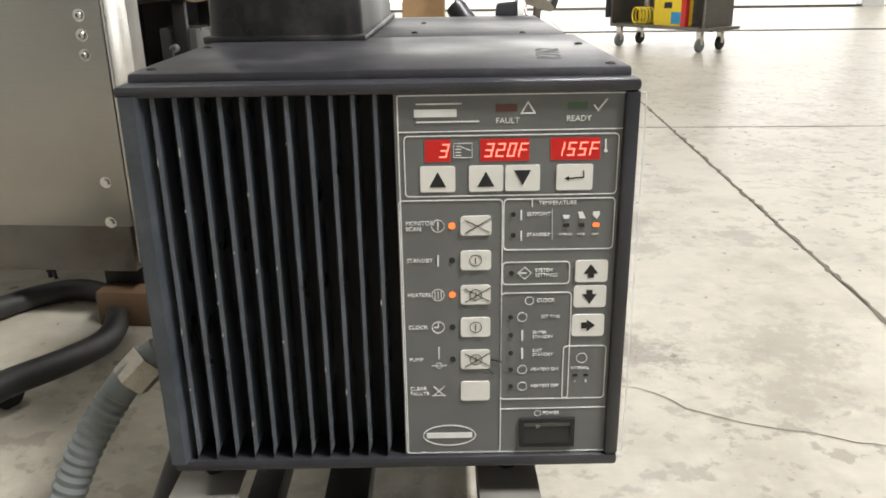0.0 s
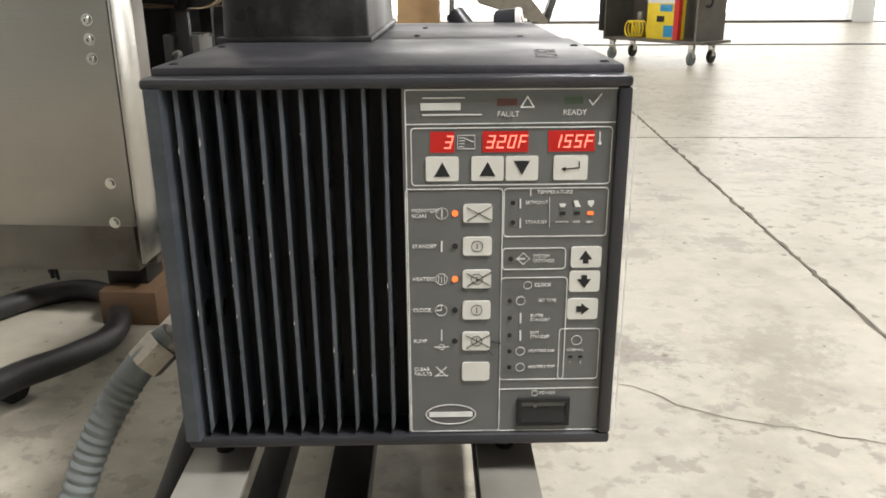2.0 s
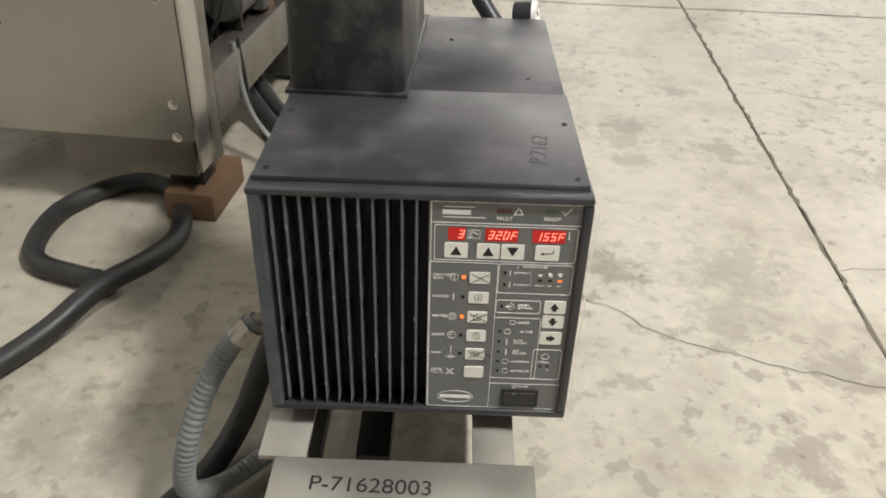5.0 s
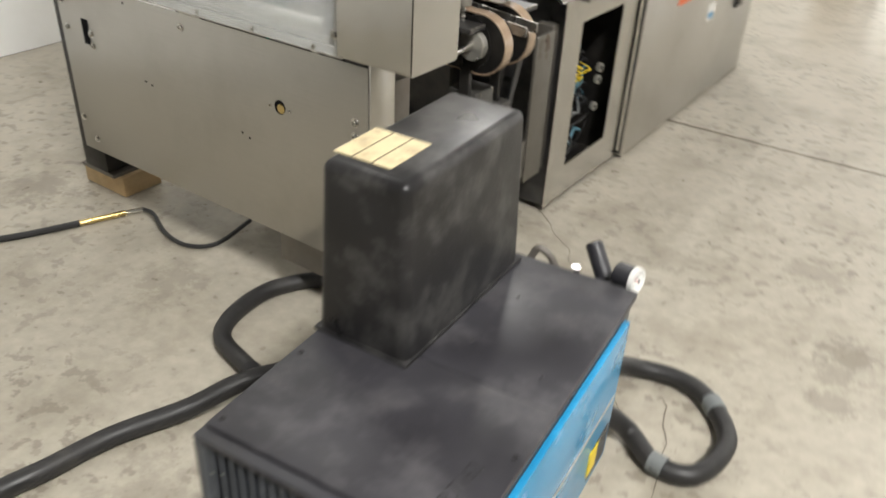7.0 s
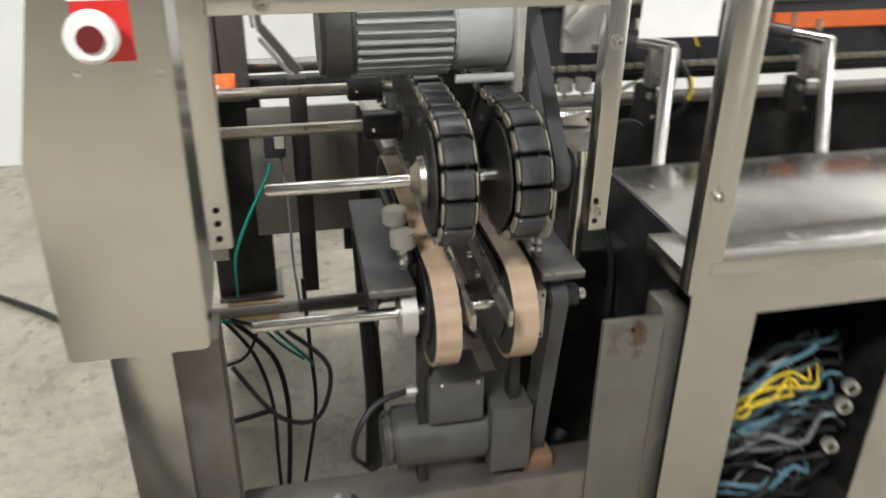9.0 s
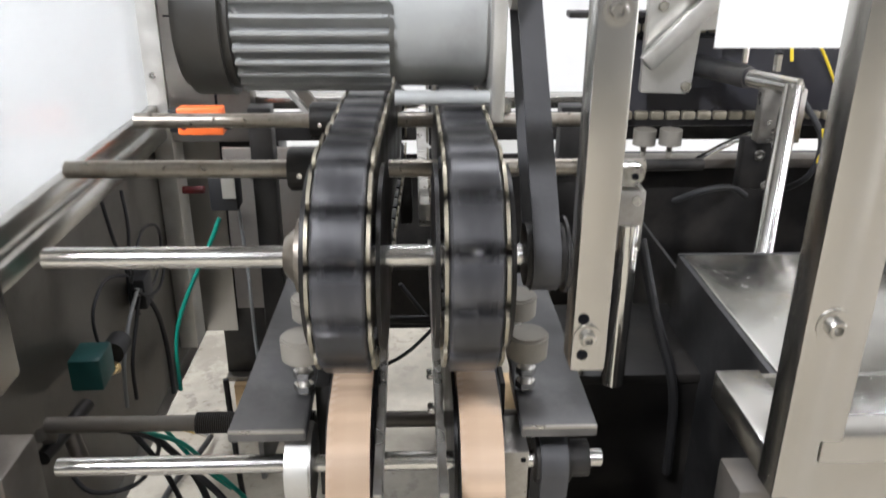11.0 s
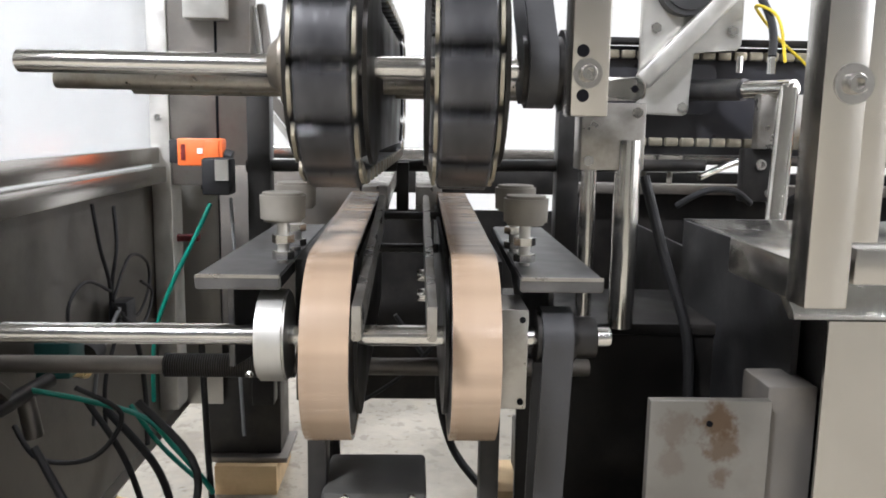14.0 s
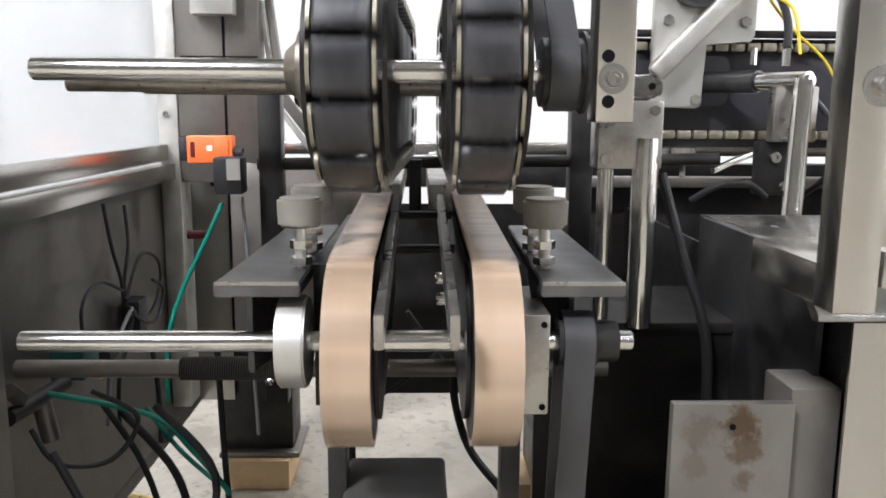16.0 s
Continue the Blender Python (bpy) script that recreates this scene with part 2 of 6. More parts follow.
GREEN_LENS = mat("dim_green_window", (0.06, 0.10, 0.06), 0.3, 0, 0.1)
DISPLAY = glow("lit_display_window", (0.36, 0.006, 0.004), 0.55)
SEGMENT = glow("display_segment", (1.0, 0.26, 0.18), 1.6)
LED = glow("orange_led", (1.0, 0.16, 0.03), 1.6)
RUBBER = mat("black_hose_rubber", (0.018, 0.0175, 0.0175), 0.5, 0, 0.25, 12, 0.25, 150, dark=(0.055, 0.052, 0.046), dscale=9, damount=0.5)
CONDUIT = mat("grey_conduit", (0.17, 0.185, 0.185), 0.5, 0, 0.12, 15, 0.1, 90, dark=(0.16, 0.16, 0.15), dscale=9, damount=0.4)
PAD = mat("worn_pad_rubber", (0.028, 0.028, 0.030), 0.34, 0, 0.3, 25, 0.25, 120, dark=(0.11, 0.108, 0.106), dscale=24, damount=0.5, rvar=0.1, island=0.3)
LINK = mat("pale_chain_link", (0.33, 0.30, 0.23), 0.38, 0.6, 0.2, 60, 0.1, 200, dark=(0.12, 0.1, 0.07), dscale=60, damount=0.6)
BELT = mat("tan_belt", (0.37, 0.272, 0.188), 0.26, 0.0, 0.05, 30, 0, 150, (1, 0.2, 1), dark=(0.26, 0.175, 0.115), dscale=14, damount=0.4, rvar=0.05, island=0.14, coat=0.1, spec=0.5)
TIMING = mat("timing_belt_rubber", (0.036, 0.036, 0.037), 0.5, 0, 0.15, 30, 0.1, 200)
KNOB = mat("grey_rubber_roller", (0.20, 0.185, 0.155), 0.6, 0, 0.12, 30, 0.15, 200, dark=(0.09, 0.08, 0.07), dscale=20, damount=0.5)
MOTOR = mat("motor_grey_paint", (0.36, 0.37, 0.36), 0.42, 0.1, 0.08, 12, 0.06, 150, dark=(0.15, 0.14, 0.13), dscale=9, damount=0.45)
MOTOR_DARK = mat("greasy_motor_paint", (0.068, 0.067, 0.062), 0.45, 0.3, 0.2, 12, 0.1, 100, dark=(0.05, 0.042, 0.034), dscale=9, damount=0.6)
WOOD = mat("raw_pine", (0.55, 0.40, 0.22), 0.65, 0, 0.18, 14, 0.2, 90, (1, 0.1, 1), dark=(0.33, 0.20, 0.09), dscale=6, damount=0.5)
OLD_WOOD = mat("stained_pallet_wood", (0.115, 0.066, 0.034), 0.65, 0, 0.2, 14, 0.2, 90, (0.1, 1, 1), dark=(0.15, 0.08, 0.04), dscale=6, damount=0.6)
CREAM = mat("cream_sticker", (0.66, 0.56, 0.34), 0.5, 0, 0.08, 40, 0, dark=(0.30, 0.20, 0.12), dscale=22, damount=0.7)
ORANGE = mat("orange_plastic", (0.80, 0.16, 0.035), 0.4, 0, 0.06, 20)
RED = mat("red_plastic", (0.55, 0.03, 0.025), 0.35, 0, 0.06, 20)
DARK_RED = mat("dark_red_button", (0.12, 0.012, 0.014), 0.3, 0, 0.1)
WHITE_PLASTIC = mat("white_plastic", (0.72, 0.72, 0.70), 0.35, 0, 0.05, 20)
YELLOW = mat("yellow_plastic", (0.78, 0.58, 0.03), 0.4, 0, 0.06, 20)
TEAL = mat("dark_teal_casting", (0.012, 0.085, 0.08), 0.45, 0, 0.15, 20)
GREEN = mat("green_tube", (0.008, 0.22, 0.16), 0.35, 0, 0.06, 20)
PALE_BLUE = mat("pale_blue_tube", (0.10, 0.21, 0.26), 0.35, 0, 0.06, 20)
PALE_TUBE = mat("milky_plastic_tube", (0.48, 0.47, 0.42), 0.35, 0, 0.06, 20)
GREY_CABLE = mat("grey_cable", (0.20, 0.205, 0.205), 0.4, 0, 0.06, 20)
PAPER = mat("white_paper", (0.80, 0.80, 0.78), 0.7, 0, 0.03, 20)
WALL = mat("white_wall_paint", (0.90, 0.905, 0.89), 0.6, 0, 0.03, 1.5, 0.05, 60, dark=(0.74, 0.72, 0.66), dscale=0.8, damount=0.4)
# greys of the unseen walls and ceiling, set low to cut bounced light
FAR_WALL = mat("unseen_grey_wall", (0.33, 0.33, 0.31), 0.6, 0, 0.06, 1.5, 0.05, 60, dark=(0.25, 0.245, 0.23), dscale=0.8, damount=0.4)
CEIL = mat("grey_deck", (0.24, 0.24, 0.23), 0.7, 0, 0.04, 2)
CARDBOARD = mat("brown_cardboard", (0.42, 0.27, 0.14), 0.75, 0, 0.08, 12, 0.1, 90)
BRASS = mat("brass_fitting", (0.62, 0.47, 0.2), 0.3, 1.0, 0.1, 30)
CLEAR = glass("hazy_polycarbonate", (0.93, 0.95, 0.95), 0.22, 1.3)
CLEAR.node_tree.nodes["Principled BSDF"].inputs["Transmission Weight"].default_value = 0.78
DAY = glow("daylight_outside", (1.0, 0.98, 0.94), 3.0)
LAMP_GLOW = glow("lamp_diffuser", (1.0, 0.95, 0.86), 8.0)

# ---- building helpers ----
BASE = {}
XF = Matrix()      # the frame in which world numbers are given: the hall, or the slightly turned machine


def thing(name, loc=(0, 0, 0), rz=0, label="", category="", group="", kind=""):
    ob = new(name)
    ob.empty_display_size = 0.05
    m = XF @ pose(*loc, 0, 0, rz)
    ob.matrix_basis = m
    BASE[ob.name] = m
    return tagged(ob, label, category, group, kind)


def mesh_of(name, bm, material, sharp=32):
    me = bpy.data.meshes.new(name)
    bmesh.ops.recalc_face_normals(bm, faces=bm.faces)
    bm.to_mesh(me)
    bm.free()
    for f in me.polygons:
        f.use_smooth = True
    me.set_sharp_from_angle(angle=radians(sharp))
    me.materials.append(material)
    return me


def part(name, bm, material, parent=None, label="", local=False):
    """One mesh object under a thing or a part. The bmesh is in world space, or with local=True in the thing's own."""
    m = BASE.get(parent.name, Matrix()) if parent else Matrix()
    if not local:
        bm.transform(m.inverted() @ XF)
    ob = new(name, mesh_of(name, bm, material))
    ob.parent = parent
    BASE[ob.name] = m
    return tagged(ob, label)


def solo(name, bm, material, label, category, group="", kind=""):
    """A thing of one mesh, with its origin at its base."""
    bm.transform(XF)
    xs, ys, zs = zip(*(v.co for v in bm.verts))
    m = Matrix.Translation(((min(xs) + max(xs)) / 2, (min(ys) + max(ys)) / 2, min(zs)))
    bm.transform(m.inverted())
    ob = new(name, mesh_of(name, bm, material))
    ob.matrix_basis = m
    BASE[ob.name] = m
    return tagged(ob, label, category, group, kind)


def box(x0, x1, y0, y1, z0, z1, r=0.0, bm=None, seg=2, m=None):
    bm = bm or bmesh.new()
    vs = bmesh.ops.create_cube(bm, size=1)["verts"]
    for v in vs:
        v.co = Vector(((x0 + x1) / 2 + v.co.x * (x1 - x0), (y0 + y1) / 2 + v.co.y * (y1 - y0), (z0 + z1) / 2 + v.co.z * (z1 - z0)))
    if m is not None:
        bmesh.ops.transform(bm, matrix=m, verts=vs)
    if r:
        es = list({e for v in vs for e in v.link_edges})
        bmesh.ops.bevel(bm, geom=es, offset=r, segments=seg, affect="EDGES", profile=0.5)
    return bm


def cyl(p0, p1, r, bm=None, seg=24, r2=None, bev=0.0):
    bm = bm or bmesh.new()
    p0, p1 = Vector(p0), Vector(p1)
    d = p1 - p0
    m = Matrix.Translation((p0 + p1) / 2) @ d.to_track_quat("Z", "Y").to_matrix().to_4x4()
    vs = bmesh.ops.create_cone(bm, cap_ends=True, segments=seg, radius1=r, radius2=r if r2 is None else r2, depth=d.length, matrix=m)["verts"]
    if bev:
        es = [e for e in {e for v in vs for e in v.link_edges} if any(len(f.verts) > 4 for f in e.link_faces)]
        bmesh.ops.bevel(bm, geom=es, offset=bev, segments=2, affect="EDGES")
    return bm


def tube(points, r, bm=None, seg=10, sub=6):
    """A round tube along a smooth line through the points."""
    bm = bm or bmesh.new()
    p = [Vector(q) for q in points]
    line = []
    for i in range(len(p) - 1):
        a, b, c, d = p[max(i - 1, 0)], p[i], p[i + 1], p[min(i + 2, len(p) - 1)]
        for k in range(sub):
            t = k / sub
            line.append(0.5 * (2 * b + (c - a) * t + (2 * a - 5 * b + 4 * c - d) * t * t + (3 * b - a - 3 * c + d) * t ** 3))
    line.append(p[-1])
    rings, side = [], None
    for i, q in enumerate(line):
        tan = (line[min(i + 1, len(line) - 1)] - line[max(i - 1, 0)]).normalized()
        if side is None:
            side = tan.orthogonal().normalized()
        side = (side - tan * side.dot(tan)).normalized()
        up = tan.cross(side)
        rr = r(i / (len(line) - 1)) if callable(r) else r
        rings.append([bm.verts.new(q + rr * (math.cos(2 * math.pi * j / seg) * side + math.sin(2 * math.pi * j / seg) * up)) for j in range(seg)])
    for a, b in zip(rings, rings[1:]):
        for j in range(seg):
            bm.faces.new((a[j], a[(j + 1) % seg], b[(j + 1) % seg], b[j]))
    bm.faces.new(rings[0])
    bm.faces.new(rings[-1])
    return bm


def prism(outline, axis, a, b, bm=None, bev=0.0):
    """A solid from a closed outline in the plane across the axis ('x': y,z; 'y': x,z; 'z': x,y), from a to b along it."""
    bm = bm or bmesh.new()
    at = {"x": lambda u, v, w: (w, u, v), "y": lambda u, v, w: (u, w, v), "z": lambda u, v, w: (u, v, w)}[axis]
    lo = [bm.verts.new(at(u, v, a)) for u, v in outline]
    hi = [bm.verts.new(at(u, v, b)) for u, v in outline]
    k = len(outline)
    faces = [bm.faces.new(lo), bm.faces.new(hi)] + [bm.faces.new((lo[i], lo[(i + 1) % k], hi[(i + 1) % k], hi[i])) for i in range(k)]
    if bev:
        bmesh.ops.bevel(bm, geom=list({e for f in faces for e in f.edges}), offset=bev, segments=2, affect="EDGES")
    return bm


def rounded(w, h, r, cx=0, cy=0, seg=5):
    pts = []
    for sx, sy, a0 in ((1, 1, 0), (-1, 1, 90), (-1, -1, 180), (1, -1, 270)):
        for k in range(seg + 1):
            a = radians(a0 + 90 * k / seg)
            pts.append((cx + sx * (w / 2 - r) + r * math.cos(a), cy + sy * (h / 2 - r) + r * math.sin(a)))
    return pts


def ring(outer, inner, axis, a, b, bm=None):
    """A plate with an opening: two outlines of equal length."""
    bm = bm or bmesh.new()
    at = {"x": lambda u, v, w: (w, u, v), "y": lambda u, v, w: (u, w, v), "z": lambda u, v, w: (u, v, w)}[axis]
    k = len(outer)
    o0, o1 = [bm.verts.new(at(u, v, a)) for u, v in outer], [bm.verts.new(at(u, v, b)) for u, v in outer]
    i0, i1 = [bm.verts.new(at(u, v, a)) for u, v in inner], [bm.verts.new(at(u, v, b)) for u, v in inner]
    for i in range(k):
        j = (i + 1) % k
        bm.faces.new((o0[i], o0[j], i0[j], i0[i]))
        bm.faces.new((o1[i], o1[j], i1[j], i1[i]))
        bm.faces.new((o0[i], o0[j], o1[j], o1[i]))
        bm.faces.new((i0[i], i0[j], i1[j], i1[i]))
    return bm


def frame_plate(axis, a, b, u0, u1, v0, v1, w0, w1, h0, h1):
    """A sheet u0..u1 by v0..v1, from a to b along the axis, with an opening w0..w1 by h0..h1."""
    bm = bmesh.new()
    for p0, p1, q0, q1 in ((u0, u1, v0, h0), (u0, u1, h1, v1), (u0, w0, h0, h1), (w1, u1, h0, h1)):
        if axis == "x":
            box(a, b, p0, p1, q0, q1, 0, bm)
        elif axis == "y":
            box(p0, p1, a, b, q0, q1, 0, bm)
        else:
            box(p0, p1, q0, q1, a, b, 0, bm)
    bmesh.ops.remove_doubles(bm, verts=bm.verts, dist=1e-5)
    return bm


def bolt(p, way, r=0.006, h=0.005, washer=0.0, socket=True):
    """A screw head at p that points along 'way', with a washer under it."""
    bm = bmesh.new()
    p, w = Vector(p), Vector(way).normalized()
    if washer:
        cyl(p, p + w * 0.002, washer, bm, 20)
        p = p + w * 0.002
    if not socket:
        return cyl(p, p + w * h, r, bm, 6, None, r * 0.15)
    m = Matrix.Translation(p) @ w.to_track_quat("Z", "Y").to_matrix().to_4x4()
    rings = [[bm.verts.new(m @ Vector((q * r * math.cos(radians(a)), q * r * math.sin(radians(a)), z * h))) for a in range(0, 360, 30)]
             for q, z in ((1, 0), (1, 0.75), (0.85, 1), (0.55, 1), (0.5, 0.2))]
    for a, b in zip(rings, rings[1:]):
        for k in range(12):
            bm.faces.new((a[k], a[(k + 1) % 12], b[(k + 1) % 12], b[k]))
    bm.faces.new(rings[-1])
    return bm


def words(text, size, at, parent, material=None, name="lettering", turn=None, depth=0.0003, align="LEFT"):
    """Flat lettering in the built-in font; at: a pose whose x runs along the line and z out of the face."""
    cu = bpy.data.curves.new(name, "FONT")
    cu.body, cu.size, cu.extrude, cu.align_x, cu.align_y = text, size, depth, align, "CENTER"
    tmp = bpy.data.objects.new(name, cu)
    me = bpy.data.meshes.new_from_object(tmp)
    bpy.data.objects.remove(tmp)
    me.transform(BASE.get(parent.name, Matrix()).inverted() @ at)
    me.materials.clear()
    me.materials.append(material or INK)
    ob = new(name, me)
    ob.parent = parent
    BASE[ob.name] = BASE.get(parent.name, Matrix())
    return ob

# ---- setting ----
floor = thing("floor", (0, 0, 0), 0, "worn polished concrete floor with sawn joints and stains", "floor", kind="structure")
part("subfloor", box(-4.2, 12, -6, 14, -0.2, -0.012), VOID, floor)
XS, YS, J = (-3.92, 0.958, 6.0, 12.0), (-6.0, -0.5, 4.02, 9.4, 13.5), 0.0045
for _i in range(3):
    for _j in range(4):
        _w = 0.014 if _j == 3 else J
        part("slab", box(XS[_i] + J, XS[_i + 1] - J, YS[_j] + (0.014 if _j == 3 else J), YS[_j + 1] - J, -0.1, 0, 0.002, None, 1), CONCRETE, floor)


def crack(points, width):
    rnd = random.Random(len(points) * 7 + int(1000 * abs(points[0][0])))
    bm, line = bmesh.new(), []
    for (ax, ay), (bx, by) in zip(points, points[1:]):
        n = max(2, int(math.hypot(bx - ax, by - ay) / 0.035))
        line += [(ax + (bx - ax) * k / n + rnd.uniform(-1, 1) * 0.009, ay + (by - ay) * k / n + rnd.uniform(-1, 1) * 0.009) for k in range(n)]
    vs = []
    for i, (x, y) in enumerate(line):
        (px, py), (qx, qy) = line[max(i - 1, 0)], line[min(i + 1, len(line) - 1)]
        d = Vector((qx - px, qy - py, 0)).normalized()
        s = Vector((-d.y, d.x, 0)) * width * rnd.uniform(0.3, 1.0)
        vs.append((bm.verts.new(Vector((x, y, 0.0012)) + s), bm.verts.new(Vector((x, y, 0.0012)) - s)))
    for (a, b), (c, d) in zip(vs, vs[1:]):
        bm.faces.new((a, b, d, c))
    return bm


CRACK = mat("crack_dirt", (0.13, 0.11, 0.085), 0.8, 0, 0.2)
for _pts in (((0.958, -5.9), (0.958, 4.0)), ((0.958, 4.04), (0.958, 9.3)), ((-3.9, 4.02), (6, 4.02))):
    part("joint_edge", crack(_pts, 0.0075), CRACK, floor)
for _pts in (((0.966, 1.651), (1.235, 1.72), (1.9, 1.95)), ((-0.715, 2.767), (-0.47, 2.524), (-0.30, 2.23), (-0.1, 2.0), (0.06, 1.75)), ((-0.73, 2.38), (-0.5, 2.3), (-0.34, 2.236)),
             ((0.15, 1.55), (0.5, 1.3), (0.96, 1.18)), ((0.08, 1.98), (0.16, 1.8), (0.2, 1.55)), ((1.0, 3.0), (1.9, 2.6), (2.6, 2.5)), ((0.2, 4.9), (0.8, 5.6), (0.95, 6.6))):
    part("crack", crack(_pts, 0.0022), CRACK, floor)

part("floor_track", box(-3.9, 11.9, 9.36, 9.44, 0, 0.01, 0.003, None, 1), BLACK_STEEL, floor)
tagged(part("wall_west", box(-4.12, -3.92, -6, 14, 0, 6), WALL), "bright white painted hall wall", "wall", kind="structure")
# unseen closing walls, grey so that less light bounces back
tagged(part("wall_east", box(12, 12.2, -6, 14, 0, 6), FAR_WALL), "unseen hall wall, grey to cut bounced light", "wall", kind="structure")
tagged(part("wall_south", box(-4.12, 12.2, -6.2, -6, 0, 6), FAR_WALL), "unseen hall wall, grey to cut bounced light", "wall", kind="structure")
wall_n = thing("wall_north", (4, 13.6, 0), 0, "white hall wall with wide open bay doors", "wall", kind="structure")
for _a, _b, _z in ((-3.92, -1.6, 0), (6.0, 6.35, 0), (11.0, 12.0, 0), (-1.6, 6.0, 3.4), (6.35, 11.0, 3.4)):
    part("wall_panel", box(_a, _b, 13.5, 13.7, _z, 6), WALL, wall_n)
part("sill", box(-1.6, 6.0, 13.46, 13.56, 0, 0.035, 0.004), WORN_STEEL, wall_n)
tagged(part("backdrop", box(-8, 16, 17.0, 17.1, -0.5, 9), DAY), "blank bright daylight outside the bay doors", "daylight", kind="structure")
tagged(part("ground", box(-8, 16, 13.7, 17.0, -0.2, -0.02), CONCRETE), "pale concrete apron outside the bay doors", "ground", kind="structure")
# ceiling is out of view, its grey keeps bounced light low
tagged(part("ceiling", box(-4.12, 12.2, -6.2, 13.7, 6, 6.2), CEIL), "unseen grey deck ceiling of the hall, dim to cut bounced light", "ceiling", kind="structure")
# housings added for the lamps above, all out of view
for _x, _y, _e in LAMP_SPOTS:
    _l = thing("unseen_ceiling_light", (_x, _y, LAMP_Z - 0.06), 0, "unseen high bay ceiling light added above the hall", "ceiling light", "high bay lights")
    part("housing", box(_x - 0.27, _x + 0.27, _y - 0.57, _y + 0.57, LAMP_Z - 0.05, LAMP_Z + 0.05, 0.01), CEIL, _l)
    for _d in (-0.4, 0.4):
        part("hanger", cyl((_x, _y + _d, LAMP_Z + 0.05), (_x, _y + _d, 6.0), 0.008, None, 8), STEEL, _l)

# ---- glue melter ----
# Its own axes: x across the front, y to the rear, origin under the front's middle; the front leans on its yaw of a few degrees.
MYAW = 3.0
mel = thing("glue_melter", (-0.062, 0.675, 0.338), MYAW, "black hot melt glue unit with finned front and grey keypad", "glue melter")
ART0 = BASE[mel.name]
W, D, H = 0.432, 0.70, 0.371     # width, depth, height of the cabinet


def mpart(name, bm, material, parent=None, label=""):
    return part(name, bm, material, parent or mel, label, True)


hw = W / 2
mpart("body", box(-hw + 0.006, hw - 0.012, 0.052, D - 0.01, 0.004, H - 0.008, 0.004), BLACK_PAINT)
_fb = box(-hw - 0.001, hw, -0.001, 0.05, H - 0.0105, H, 0.004)
box(-hw + 0.004, hw, 0.0, 0.05, 0, 0.0125, 0.004, _fb)
box(hw - 0.013, hw, 0.0, 0.05, 0.0122, H - 0.0102, 0.003, _fb)
front = mpart("front_bezel", _fb, BLACK_PAINT, None, "black bezel round grille and keypad")
mpart("grille_backing", box(-hw + 0.012, 0.012, 0.040, 0.046, 0.010, H - 0.008), BACKING)
_chips = random.Random(31)
for _k in range(11):
    _x = -0.007 - 0.0183 * _k
    _f = bmesh.new()
    prism([(_x - 0.0005, 0.036), (_x + 0.0006, 0.004), (_x + 0.0020, 0.0015), (_x + 0.0050, 0.004), (_x + 0.0058, 0.036)], "z", 0.013, H - 0.0095, _f)
    for _v in _f.verts:
        if _v.co.z < 0.02 and _v.co.x > _x + 0.001:
            _v.co.z += 2.2 * (_v.co.x - _x)
    _fin = mpart("fin", _f, FIN_PAINT)
    # bare metal where the paint is chipped off the nose of the fin
    for _c in range(_chips.choice((1, 2, 3))):
        _z, _l, _o = _chips.uniform(0.04, H - 0.05), _chips.uniform(0.002, 0.009), _chips.uniform(0.0008, 0.0022)
        mpart("paint_chip", prism([(_x + _o, _z), (_x + _o + 0.0011, _z + 0.3 * _l), (_x + _o + 0.0008, _z + _l), (_x + _o - 0.0003, _z + 0.6 * _l)], "y", 0.0012, 0.004), ALU, _fin, "bare chipped metal")
mpart("fin", prism([(-hw + 0.004, 0.04), (-hw + 0.003, -0.002), (-hw + 0.016, -0.002), (-hw + 0.024, 0.012), (-hw + 0.02, 0.04)], "z", 0.010, H - 0.009), FIN_PAINT, None, "broad slate edge fin")
# lid in two levels, stepping at the middle of the depth
mpart("lid", box(-hw + 0.004, hw - 0.004, 0.020, 0.315, H - 0.006, H + 0.008, 0.004), LID_PAINT, None, "dusty black front lid")
mpart("lid", box(-hw + 0.004, hw - 0.006, 0.318, D, H - 0.012, H + 0.005, 0.004), LID_PAINT, None, "dusty black rear lid")
for _x, _y in ((-hw + 0.02, 0.04), (hw - 0.02, 0.035), (hw - 0.02, 0.20), (-hw + 0.02, 0.22)):
    mpart("screw", bolt((_x, _y, H + 0.007), (0, 0, 1), 0.0045, 0.0025), BLACK_STEEL)
for _x, _y in ((0.02, 0.40), (0.03, 0.56), (hw - 0.06, 0.38)):
    mpart("screw", bolt((_x, _y, H + 0.0045), (0, 0, 1), 0.004, 0.0022), PLATE)
# blue side panel with edge trim
side = mpart("side_panel", box(hw - 0.0115, hw + 0.0005, 0.052, D - 0.045, 0.0, H - 0.034, 0.002), BLUE, None, "bright blue enamelled side panel")
mpart("trim", box(hw + 0.0002, hw + 0.0025, 0.06, D - 0.06, 0.165, 0.172), ALU, side)
mpart("vent", box(hw + 0.0002, hw + 0.0020, D - 0.15, D - 0.06, 0.02, 0.10), BLACK_PAINT, side)
mpart("warning_label", box(hw + 0.0002, hw + 0.0035, D - 0.16, D - 0.12, 0.04, 0.10), YELLOW, side, "small yellow warning label")
mpart("side_panel", box(-hw + 0.003, -hw + 0.007, 0.05, D - 0.03, 0.0, H - 0.03, 0.002), BLACK_PAINT)
words("P.7162", 0.032, ART0 @ pose(0.150, 0.075, H + 0.0081, 0, 0, 84), mel, BLACK_INK, "handwritten_number", depth=0.0002)
